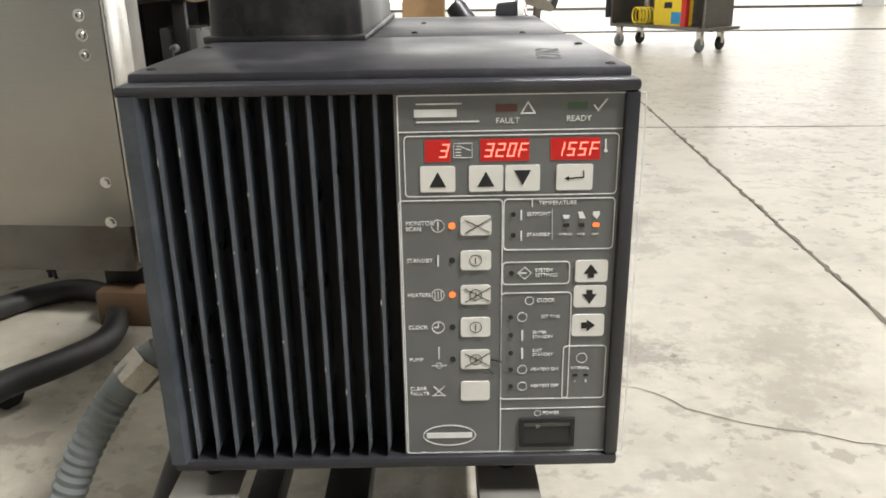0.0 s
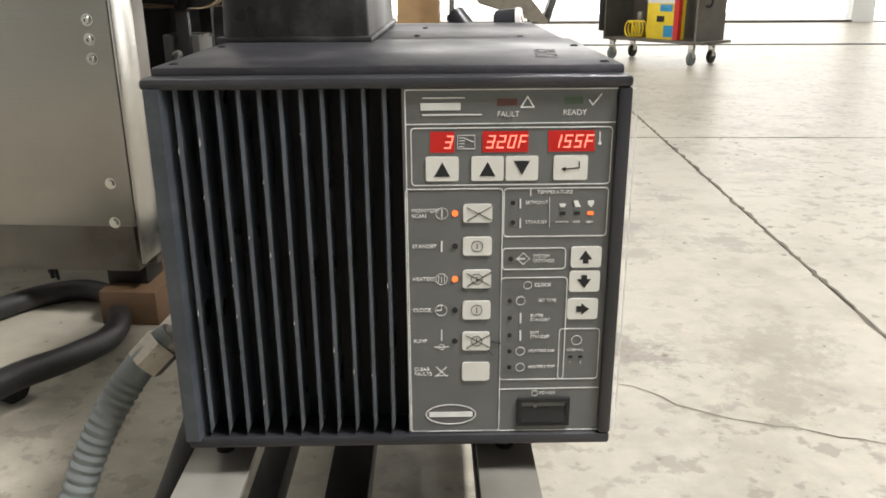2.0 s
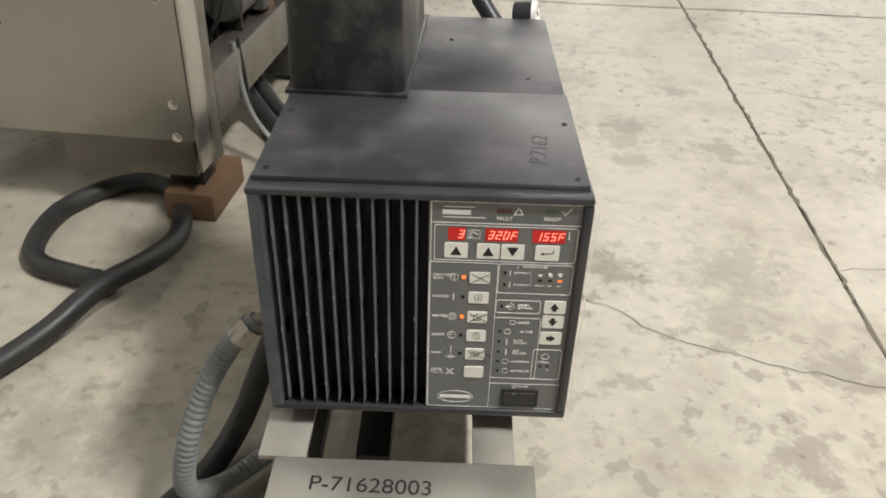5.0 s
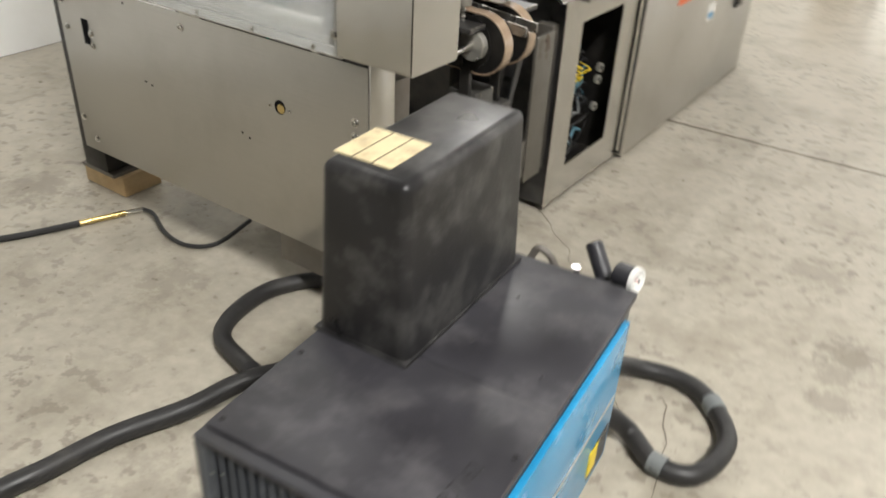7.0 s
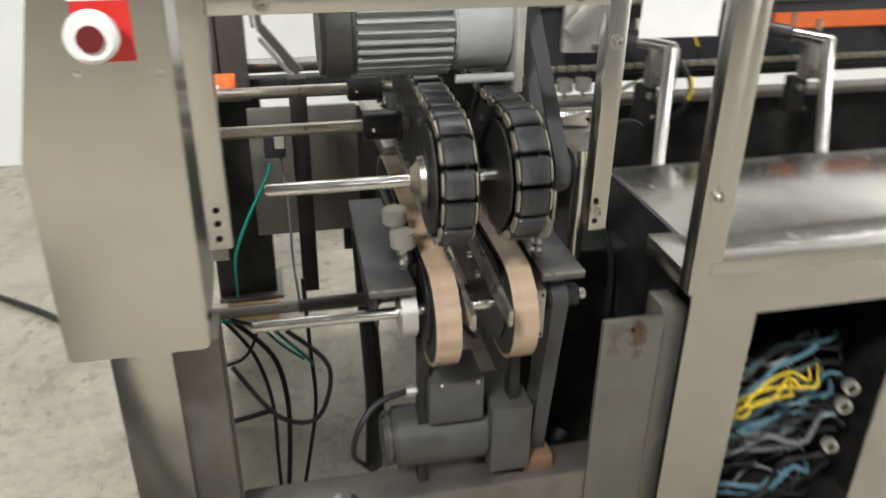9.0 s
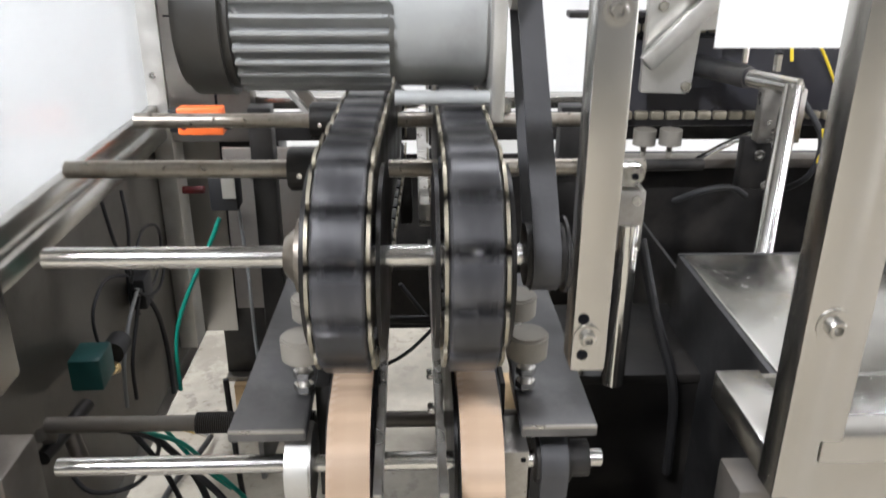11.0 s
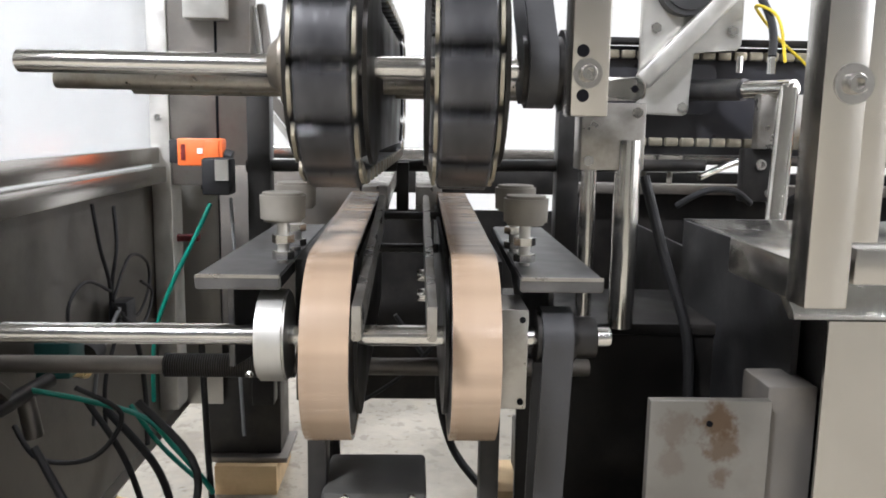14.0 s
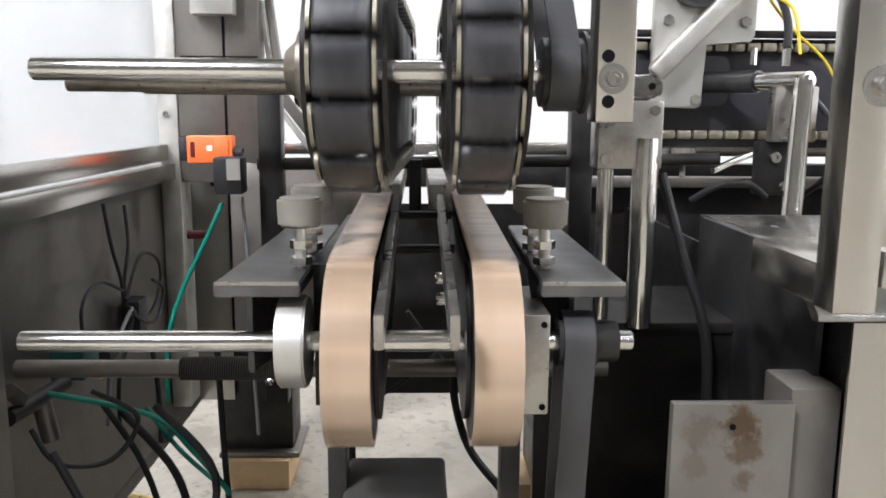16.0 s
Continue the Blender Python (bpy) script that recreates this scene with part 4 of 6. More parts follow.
part("column", box(-0.80, -0.7345, 2.6925, 2.745, 0.20, 0.757, 0.003), RUSTY, mach)
part("bolt_hole", cyl((-0.7225, 2.629, 0.722), (-0.7205, 2.629, 0.722), 0.0032, None, 12), VOID, mach)
part("long_beam", box(-1.12, -0.75, 1.72, 1.80, 0.13, 0.245, 0.004), WORN_STEEL, mach)
part("long_beam", box(-2.05, -0.84, 2.6, 2.70, 0.10, 0.235, 0.004), BLACK_STEEL, mach)
for _x, _y in ((-0.80, 1.80), (-2.0, 2.65)):
    part("foot", box(_x - 0.05, _x + 0.05, _y - 0.045, _y + 0.045, 0.085, 0.13, 0.003), BLACK_STEEL, mach)
for _x0, _x1, _y0, _y1, _m, _w in ((-0.85, -0.71, 1.70, 1.95, OLD_WOOD, "reddish"), (-2.30, -2.05, 1.79, 1.96, WOOD, "pale"), (-2.1, -1.9, 2.55, 2.75, WOOD, "pale")):
    solo("wood_block", box(_x0, _x1, _y0, _y1, 0, 0.085, 0.004), _m, f"{_w} wooden block under a machine foot", "wood block", "machine blocks")

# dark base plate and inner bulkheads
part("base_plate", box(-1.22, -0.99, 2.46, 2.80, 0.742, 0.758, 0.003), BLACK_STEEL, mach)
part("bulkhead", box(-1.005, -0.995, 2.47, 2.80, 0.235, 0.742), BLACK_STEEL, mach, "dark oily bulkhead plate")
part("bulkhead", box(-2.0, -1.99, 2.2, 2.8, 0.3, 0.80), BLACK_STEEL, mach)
part("inner_panel", box(-1.622, -1.610, 1.93, 2.215, 0.56, 0.925, 0.002), WORN_STEEL, mach, "dim oil-stained inner panel")
part("rear_leg", box(-2.24, -2.10, 1.765, 1.965, 0.10, 0.84, 0.004), BLACK_STEEL, mach)
part("rear_leg_foot", box(-2.27, -2.07, 1.765, 1.985, 0.085, 0.10, 0.002), WORN_STEEL, mach)
part("tall_column", box(-1.98, -1.895, 1.702, 1.748, 0.3, 1.9, 0.003), ALU, mach)
part("tall_column", box(-1.98, -1.90, 1.7485, 1.940, 0.86, 1.9, 0.003), WORN_STEEL, mach)
part("column_seam", box(-1.9015, -1.8985, 1.760, 1.938, 1.150, 1.154), VOID, mach)
part("column_box", box(-1.90, -1.855, 1.797, 1.893, 1.243, 1.46, 0.004), ALU, mach, "grey box bolted to the column")
part("column_bolt", bolt((-1.895, 1.722, 1.30), (1, 0, 0), 0.008, 0.006), CHROME, mach)
part("column_bolt", bolt((-1.895, 1.722, 1.02), (1, 0, 0), 0.008, 0.006), CHROME, mach)
part("column_gap", box(-1.902, -1.8985, 1.857, 1.863, 0.93, 1.243), VOID, mach)
part("rear_rail", box(-2.02, -1.96, 1.80, 4.6, 0.925, 0.955, 0.003), STEEL, mach)
part("rear_rail", box(-2.02, -1.96, 1.80, 4.6, 0.845, 0.905, 0.003), BLACK_STEEL, mach)
part("cross_rod", cyl((-1.40, 2.03, 0.937), (-1.40, 2.85, 0.95), 0.011, None, 14), BLACK_STEEL, mach)
part("upright", box(-1.42, -1.38, 2.035, 2.075, 0.50, 1.06, 0.002), BLACK_STEEL, mach)
part("upright", box(-1.42, -1.38, 2.58, 2.62, 0.50, 1.06, 0.002), BLACK_STEEL, mach)
for _y0, _z0, _y1, _z1, _w, _m in ((1.938, 1.286, 1.966, 1.060, 0.012, ALU), (1.956, 1.290, 1.984, 1.060, 0.018, WORN_STEEL), (1.984, 1.062, 2.088, 0.925, 0.026, WORN_STEEL), (1.978, 1.030, 2.072, 0.905, 0.012, ALU)):
    _len, _ang = math.hypot(_y1 - _y0, _z1 - _z0), math.atan2(_y0 - _y1, _z0 - _z1)
    part("diagonal_brace", box(-0.012, 0.012, -_w / 2, _w / 2, 0, _len, 0.002, None, 1, Matrix.Translation((-1.96, _y1, _z1)) @ Matrix.Rotation(-_ang, 4, "X")), _m, mach)

cab = thing("electrical_cabinet", (-0.9, 3.9, 0.02), 0, "long stainless cabinet with open cable window and latched door", "cabinet")
CX = -0.710
part("front_sheet", frame_plate("x", CX - 0.004, CX, 2.736, 3.388, 0.03, 0.832, 2.882, 3.238, 0.165, 0.737), STEEL, cab, "stainless front with a rectangular opening")
# stainless side coloured as dark plate to carry its dim reflection
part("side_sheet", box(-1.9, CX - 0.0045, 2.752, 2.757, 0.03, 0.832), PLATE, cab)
# inner sheets coloured near-black, standing in for the cabinet's unlit depth
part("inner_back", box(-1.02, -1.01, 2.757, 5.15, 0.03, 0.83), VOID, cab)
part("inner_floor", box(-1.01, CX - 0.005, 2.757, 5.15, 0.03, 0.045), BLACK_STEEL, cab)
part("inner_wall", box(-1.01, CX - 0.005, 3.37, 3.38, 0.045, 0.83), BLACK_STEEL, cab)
part("hinge_strip", cyl((-0.702, 3.400, 0.05), (-0.702, 3.400, 0.81), 0.008, None, 12), CHROME, cab)
part("gasket", box(-0.72, -0.692, 3.409, 3.417, 0.03, 0.825), BLACK_STEEL, cab)
_d = part("door", box(-0.72, -0.684, 3.418, 5.05, 0.02, 0.826, 0.004), STEEL_H, cab)
part("door_rim", box(-0.74, -0.720, 3.418, 5.05, 0.03, 0.832), STEEL, _d)
part("warning_sticker", box(-0.6840, -0.6830, 3.80, 3.96, 0.620, 0.735), ORANGE, _d, "orange warning sticker")
for _k in range(4):
    part("lettering_bar", box(-0.6830, -0.6826, 3.815, 3.93 - 0.02 * (_k % 2), 0.645 + 0.02 * _k, 0.651 + 0.02 * _k), RED, _d)
_sw = part("main_switch", box(-0.6840, -0.6720, 4.30, 4.41, 0.56, 0.68, 0.003), YELLOW, _d, "yellow and red rotary main switch")
part("knob", cyl((-0.672, 4.355, 0.61), (-0.642, 4.355, 0.61), 0.033, None, 20, None, 0.003), BLACK_INK, _sw)
part("knob_bar", box(-0.6420, -0.6260, 4.345, 4.365, 0.575, 0.66, 0.003), RED, _sw)
part("sticker", box(-0.6840, -0.6830, 4.26, 4.36, 0.455, 0.54), PAPER, _d, "white and blue printed sticker")
part("sticker", box(-0.6832, -0.6826, 4.27, 4.35, 0.465, 0.495), BLUE, _d)
part("sticker", box(-0.6840, -0.6830, 4.76, 4.92, 0.66, 0.74), PAPER, _d, "white printed sticker")
_h = part("latch", box(-0.6840, -0.6750, 4.70, 4.82, 0.44, 0.52, 0.004), BLACK_INK, _d, "black recessed latch")
part("latch_lever", box(-0.6750, -0.6680, 4.72, 4.80, 0.47, 0.49, 0.003), STEEL, _h)

table = thing("machine_table", (-0.95, 3.9, 0.83), 0, "bright stainless table top over the cabinet", "machine table")
part("table_top", box(-1.14, -0.775, 2.740, 5.05, 0.868, 0.882, 0.004), TABLE, table)
part("front_fall", prism([(-0.785, 0.885), (-0.775, 0.886), (-0.712, 0.842), (-0.708, 0.834), (-0.72, 0.832)], "y", 2.70, 5.05), TABLE, table)
# dark plate colour puts the dim reflections into both skirts
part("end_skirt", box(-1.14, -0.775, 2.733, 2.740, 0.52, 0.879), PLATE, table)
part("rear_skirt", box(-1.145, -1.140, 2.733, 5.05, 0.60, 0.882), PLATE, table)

# guard door frames at the bay
gate = thing("guard_door_frame", (-0.60, 2.2, 1.0), 0, "square stainless tube guard frame across the machine bay", "guard frame")
for _y0, _y1, _z0, _z1 in ((1.884, 1.918, 1.045, 1.75), (2.446, 2.475, 1.024, 1.396)):
    part("stile", box(-0.602, -0.570, _y0, _y1, _z0, _z1, 0.002), STEEL, gate)
part("top_rail", box(-0.602, -0.570, 1.9185, 2.4455, 1.362, 1.396, 0.002), STEEL_H, gate)
for _y, _z in ((1.99, 1.375), (2.405, 1.375), (2.465, 1.31), (2.463, 1.054)):
    part("bolt", bolt((-0.570, _y - 0.005, _z + 0.002), (1, 0, 0), 0.0065, 0.006, 0.0112), STEEL, gate)
for _y, _z in ((1.901, 1.105), (1.901, 1.085), (1.901, 1.062), (2.454, 1.0725), (2.455, 1.0395)):
    part("hole", cyl((-0.571, _y, _z), (-0.5695, _y, _z), 0.0048, None, 14), VOID, gate)
gate2 = thing("guard_door_frame", (-0.60, 3.2, 0.88), 0, "square stainless tube guard frame standing on the table edge", "guard frame")
part("stile", box(-0.622, -0.588, 2.648, 2.684, 0.872, 1.75, 0.002), STEEL, gate2)
part("stile", box(-0.628, -0.600, 2.6845, 2.712, 0.925, 1.75, 0.002), STEEL, gate2)
part("bottom_rail", box(-0.757, -0.6225, 2.650, 2.70, 0.872, 0.908, 0.002), STEEL, gate2)
part("bottom_rail", box(-0.655, -0.62, 2.7055, 4.6, 0.886, 0.918, 0.002), STEEL_H, gate2)
part("bolt", bolt((-0.588, 2.672, 1.053), (1, 0, 0), 0.0085, 0.007, 0.016), STEEL, gate2)
part("hole", cyl((-0.617, 2.692, 1.065), (-0.615, 2.692, 1.065), 0.006, None, 12), VOID, gate2)

# ---- conveyors in the bay ----
SPEED = 0.545
UPX, UPZ, UPR, UPD = -0.716, 1.067, 0.0975, 0.62
LOX, LOZ, LOR, LOD = -0.741, 0.806, 0.092, 0.50


def loop_pose(s, r, d, rise=0.0):
    """Place on a long loop in the x-z plane round a front and a rear wheel: up the front, back along the top."""
    length = 2 * d + 2 * math.pi * r
    s %= length
    a = math.pi * r
    if s < a:
        th = -90 + 180 * s / a
        x, z = r * math.cos(radians(th)), r * math.sin(radians(th))
    elif s < a + d:
        th, x, z = 90, -(s - a), r
    elif s < 2 * a + d:
        th = 90 + 180 * (s - a - d) / a
        x, z = -d + r * math.cos(radians(th)), r * math.sin(radians(th))
    else:
        th, x, z = 270, -d + (s - 2 * a - d), -r
    return pose(x, 0, z - rise * x, 0, 90 - th, 0)


MOVERS = []      # (object, phase, radius, run, direction, rise)
SPINNERS = []    # (object, centre, degrees a second)


def pad_mesh():
    bm = box(-0.0205, 0.0205, -0.0235, 0.0235, 0.003, 0.0172, 0.0030, None, 2)
    for v in bm.verts:
        if v.co.z > 0.008:
            v.co.x *= 1.04
            v.co.z -= 5.5 * v.co.x ** 2 + 5.0 * max(abs(v.co.y) - 0.014, 0) ** 1.5
    return mesh_of("pad", bm, PAD)


def link_mesh():
    bm = bmesh.new()
    out = [(0.0112 * k + 0.0065 * math.cos(radians(a)) * (1 if k else 1), 0.0035 + 0.0065 * math.sin(radians(a))) for k, r in ((1, (-90, 90)), (-1, (90, 270))) for a in range(r[0], r[1] + 1, 30)]
    prism(out, "y", -0.0016, 0.0016, bm)
    return mesh_of("chain_link", bm, LINK)


PADM, LINKM = pad_mesh(), link_mesh()
UPL = 2 * UPD + 2 * math.pi * UPR
NPAD = round(UPL / 0.0465)


def overhead(yc, phase, label, outer):
    t = thing("pad_chain_conveyor", (UPX, yc, UPZ), -2 if outer else 0, label, "conveyor", "pad chain conveyors")
    for k in range(NPAD):
        p = new("pad", PADM)
        p.parent = t
        for side in (-0.0262, 0.0262):
            q = new("chain_link", LINKM)
            q.parent = p
            q.location = (0, side, 0)
        MOVERS.append((p, phase + UPL * k / NPAD, UPR, UPD, 1, 0.0))
    for s in (-1, 1):
        out = []
        for k in range(17):
            a = radians(-90 + 180 * k / 16)
            out.append((0.084 * math.cos(a), 0.084 * math.sin(a)))
        for k in range(17):
            a = radians(90 + 180 * k / 16)
            out.append((-UPD + 0.084 * math.cos(a), 0.084 * math.sin(a)))
        part("side_plate", prism(out, "y", s * 0.017 - 0.003, s * 0.017 + 0.003), BLACK_STEEL, t, "", True)
    out = lambda r: [(r * math.cos(radians(12 * k)), r * math.sin(radians(12 * k))) for k in range(30)]
    for s in (-1, 1):
        d = part("sprocket", prism(out(0.0895), "y", s * 0.033 - 0.002, s * 0.033 + 0.002), BLACK_STEEL, t, "", True)
        SPINNERS.append((d, (0, 0, 0), -math.degrees(SPEED / UPR)))
    if outer:
        part("hub", cyl((0, -0.036, 0), (0, -0.049, 0), 0.040, cyl((0, -0.049, 0), (0, -0.062, 0), 0.030, None, 24, 0.018), 28, 0.036), DULL_SHAFT, t, "stepped bearing hub with rusty grease", True)
        part("bearing_cap", cyl((0, -0.036, 0), (0, -0.040, 0), 0.050, None, 28), BLACK_STEEL, t, "", True)
    part("guide", box(-UPD + 0.04, -0.06, -0.013, 0.013, 0.05, 0.08), BLACK_STEEL, t, "", True)
    for k in range(3):
        part("bolt", bolt((0.04 - 0.09 * k, -0.020, 0.05 - 0.05 * (k % 2)), (0, -1, 0), 0.008, 0.006, 0.0, False), PLATE, t, "", True)
    return t


overhead(2.257, 0.0, "looped chain conveyor with black rubber pads and pale links", True)
overhead(2.372, 0.012, "looped chain conveyor with black rubber pads and pale links", False)

LOL = 2 * LOD + 2 * math.pi * LOR
NSEG = round(LOL / 0.0115)


def seg_mesh():
    n = LOL / NSEG
    bm = box(-n / 2 - 0.0006, n / 2 + 0.0006, -0.0222, 0.0222, -0.002, 0.0018, 0, None, 1)
    return mesh_of("belt_segment", bm, BELT)


SEGM = seg_mesh()


def lower(yc, phase):
    t = thing("belt_conveyor", (LOX, yc, LOZ - 0.008), 0, "narrow tan belt running round dark wheels", "conveyor", "belt conveyors")
    for k in range(NSEG):
        p = new("belt_segment", SEGM)
        p.parent = t
        MOVERS.append((p, phase + LOL * k / NSEG, LOR, LOD, -1, 0.03))
    ring_pts = lambda r: [(r * math.cos(radians(12 * k)), r * math.sin(radians(12 * k))) for k in range(30)]
    w = part("wheel", prism(ring_pts(LOR - 0.003), "y", -0.022, 0.022), BLACK_STEEL, t, "", True)
    SPINNERS.append((w, (0, 0, 0), math.degrees(SPEED / LOR)))
    part("rear_wheel", prism([(x - LOD, z + 0.03 * LOD) for x, z in ring_pts(LOR - 0.003)], "y", -0.021, 0.021), BLACK_STEEL, t, "", True)
    out = []
    for k in range(13):
        a = radians(-90 + 180 * k / 12)
        out.append((-0.04 + 0.084 * math.cos(a), 0.084 * math.sin(a)))
    out += [(-LOD, 0.09), (-LOD, -0.055)]
    for s in (-1, 1):
        part("side_plate", prism(out, "y", s * 0.025 - 0.002, s * 0.025 + 0.002), BLACK_STEEL, t, "", True)
    return t


lower(2.2495, 0.0)
lower(2.387, 0.017)

# shafts, collars and guide bars
def shaft(x, z, y0, y1, r, m, label, spin=0.0):
    t = thing("shaft", (x, (y0 + y1) / 2, z), 0, label, "shaft", "machine shafts")
    b = part("rod", cyl((x, y0, z), (x, y1, z), r, None, 28, None, 0.0015), m, t)
    if spin:
        SPINNERS.append((b, (0, 0, 0), spin))
    return t


sh_low = shaft(LOX, LOZ, 1.924, 2.528, 0.0105, CHROME, "bright ground steel drive shaft of the lower belts", math.degrees(SPEED / LOR))
sh_up = shaft(UPX, UPZ, 1.967, 2.472, 0.0105, CHROME, "bright ground steel shaft of the pad chains", -math.degrees(SPEED / UPR))
shaft(-1.013, 1.064, 1.872, 2.625, 0.0115, DULL_SHAFT, "dull brown-grey support shaft")
shaft(-1.267, 1.066, 1.882, 2.63, 0.0115, DULL_SHAFT, "dull brown-grey support shaft")
for _x, _z in ((-1.013, 1.064), (-1.267, 1.066)):
    _t = thing("shaft_bush", (_x, 2.19, _z), 0, "greasy black bush clamped on a dull shaft", "bush", "shaft bushes")
    part("sleeve", cyl((_x, 2.158, _z), (_x, 2.228, _z), 0.029, None, 24, None, 0.003), BLACK_STEEL, _t)
    part("flange", cyl((_x, 2.222, _z), (_x, 2.231, _z), 0.036, None, 24, None, 0.002), BLACK_STEEL, _t)
    part("set_screw", bolt((_x + 0.029, 2.175, _z), (1, 0, 0), 0.004, 0.004), CHROME, _t)
_t = shaft(-0.97, 0.703, 1.80, 2.56, 0.0115, WORN_STEEL, "dull shaft with a long fine screw thread")
_b = bmesh.new()
for _k in range(56):
    cyl((-0.97, 2.01 + 0.003 * _k, 0.703), (-0.97, 2.0115 + 0.003 * _k, 0.703), 0.0155, _b, 16)
part("thread", _b, BLACK_STEEL, _t)
part("collar", cyl((LOX, 2.178, LOZ), (LOX, 2.206, LOZ), 0.046, None, 36, None, 0.002), ALU, sh_low, "turned aluminium collar")
part("set_screw", bolt((LOX + 0.03, 2.172, LOZ - 0.03), (0.7, -0.3, -0.7), 0.004, 0.004), CHROME, sh_low)
part("collar", cyl((LOX, 2.49, LOZ), (LOX, 2.512, LOZ), 0.021, None, 24, None, 0.001), BLACK_STEEL, sh_low)
part("pulley", cyl((LOX, 2.452, LOZ), (LOX, 2.49, LOZ), 0.026, None, 28), BLACK_STEEL, sh_low)
part("pulley", cyl((UPX, 2.425, UPZ), (UPX, 2.462, UPZ), 0.031, cyl((UPX, 2.462, UPZ), (UPX, 2.465, UPZ), 0.037, None, 30), 30), BLACK_STEEL, sh_up)


def belt_run(x0, z0, r0, x1, z1, r1, y0, y1, t=0.005):
    """A flat belt round two pulleys in the x-z plane."""
    d = Vector((x1 - x0, z1 - z0))
    a = math.atan2(d.y, d.x)
    off = math.acos(max(-1, min(1, (r0 - r1) / d.length)))
    o, i = [], []
    for c, r, s, e in (((x1, z1), r1, a - off, a + off), ((x0, z0), r0, a + off, a + 2 * math.pi - off)):
        for k in range(15):
            th = s + (e - s) * k / 14
            o.append((c[0] + (r + t) * math.cos(th), c[1] + (r + t) * math.sin(th)))
            i.append((c[0] + r * math.cos(th), c[1] + r * math.sin(th)))
    return ring(o, i, "y", y0, y1)


_t = thing("drive_belt", (-0.80, 2.471, 0.39), 0, "grey toothed drive belt running down to the gear motor", "drive belt", "drive belts")
part("band", belt_run(LOX, LOZ, 0.026, -0.80, 0.42, 0.024, 2.456, 2.486), TIMING, _t)
part("drive_pulley", cyl((-0.80, 2.452, 0.42), (-0.80, 2.49, 0.42), 0.0238, None, 24), BLACK_STEEL, _t, "dark toothed pulley")
_t = thing("drive_belt", (-0.82, 2.443, 1.04), 0, "grey toothed drive belt running up to the motor", "drive belt", "drive belts")
part("band", belt_run(UPX, UPZ, 0.031, -0.93, 1.30, 0.027, 2.430, 2.456, 0.004), TIMING, _t)
part("motor_pulley", cyl((-0.93, 2.428, 1.30), (-0.93, 2.46, 1.30), 0.0268, None, 24), ALU, _t, "small aluminium toothed pulley")

for _y0, _y1, _lab in ((2.122, 2.203, ""), (2.431, 2.512, "")):
    _t = thing("side_plate_shelf", (-0.9, (_y0 + _y1) / 2, 0.85), 0, "dark steel shelf plate beside a belt with a grey roller", "shelf plate", "shelf plates")
    part("plate", prism([(-0.708, _y0), (-0.708, _y1), (-1.10, _y1), (-1.10, _y0 + 0.01)], "z", 0.858, 0.872, None, 0.0015), PLATE, _t)
    _c = 2.194 if _y0 < 2.3 else 2.444
    for _x, _zz in ((-0.782, 0.0), (-0.872, 0.004)):
        _rl = part("roller", cyl((_x, _c, 0.915 + _zz), (_x, _c, 0.945 + _zz), 0.0225, None, 26, 0.0235, 0.003), KNOB, _t, "worn grey rubber roller")
        part("stud", cyl((_x, _c, 0.872), (_x, _c, 0.916), 0.006, None, 14), ALU, _rl)
        for _z in (0.876, 0.893):
            part("nut", cyl((_x, _c, _z), (_x, _c, _z + 0.008), 0.0115, None, 6), CHROME, _rl)
    part("front_edge", box(-0.7100, -0.7068, _y0 + 0.001, _y1 - 0.001, 0.8695, 0.8727), BAR_STEEL, _t, "bright ground edge")
    _s0, _s1 = (2.2045, 2.2205) if _y0 < 2.3 else (2.4165, 2.4225)
    part("side_strip", box(-1.2, -0.79, _s0, _s1, 0.72, 0.874, 0.001), BLACK_STEEL, _t)
    _m = 2.140 if _y0 < 2.3 else 2.468
    part("mount", prism([(-0.765, 0.858), (-0.765, 0.765), (-0.95, 0.735), (-1.08, 0.80), (-1.08, 0.858)], "y", _m, _m + 0.006, None, 0.001), PLATE, _t)
for _y in (2.2815, 2.345):
    solo("guide_bar", prism([(-0.612, 0.835), (-0.612, 0.865), (-0.70, 0.872), (-1.14, 0.912), (-1.14, 0.875), (-0.70, 0.838)], "y", _y - 0.0042, _y + 0.0042, None, 0.001), BAR_STEEL, "bent flat steel guide bar between the belts", "guide bar", "guide bars")
_t = thing("spreader_rod", (-1.0, 2.31, 0.85), 0, "thin dark cross rods between the guide bars", "spreader rod")
for _x, _z in ((-0.98, 0.858), (-1.10, 0.886)):
    part("rod", cyl((_x, 2.262, _z), (_x, 2.364, _z), 0.006, None, 12), BLACK_STEEL, _t)
for _x, _z in ((-0.80, 0.835), (-0.86, 0.845)):
    part("bolt", bolt((_x, 2.342, _z), (0, -1, 0), 0.007, 0.009), CHROME, _t)
_t = thing("bearing_block", (-0.73, 2.425, 0.74), 0, "pale steel bearing block on the drive shaft", "bearing block")
part("block", box(-0.775, -0.705, 2.411, 2.440, 0.742, 0.842, 0.002), BAR_STEEL, _t)
for _z in (0.832, 0.75):
    part("hole", cyl((-0.7055, 2.434, _z), (-0.704, 2.434, _z), 0.0032, None, 10), VOID, _t)
for _y in (2.229, 2.412):
    solo("support_leg", box(-0.80, -0.765, _y - 0.010, _y + 0.010, 0.376, 0.73, 0.002), BLACK_STEEL, "flat dark steel leg under a belt conveyor", "support leg", "support legs")

# second pair of tracks further in
for _y in (2.262, 2.352):
    solo("rear_track", box(-1.95, -1.30, _y - 0.022, _y + 0.022, 0.870, 0.912, 0.003), BAR_STEEL, "grey topped rear track behind the belts", "rear track", "rear tracks")
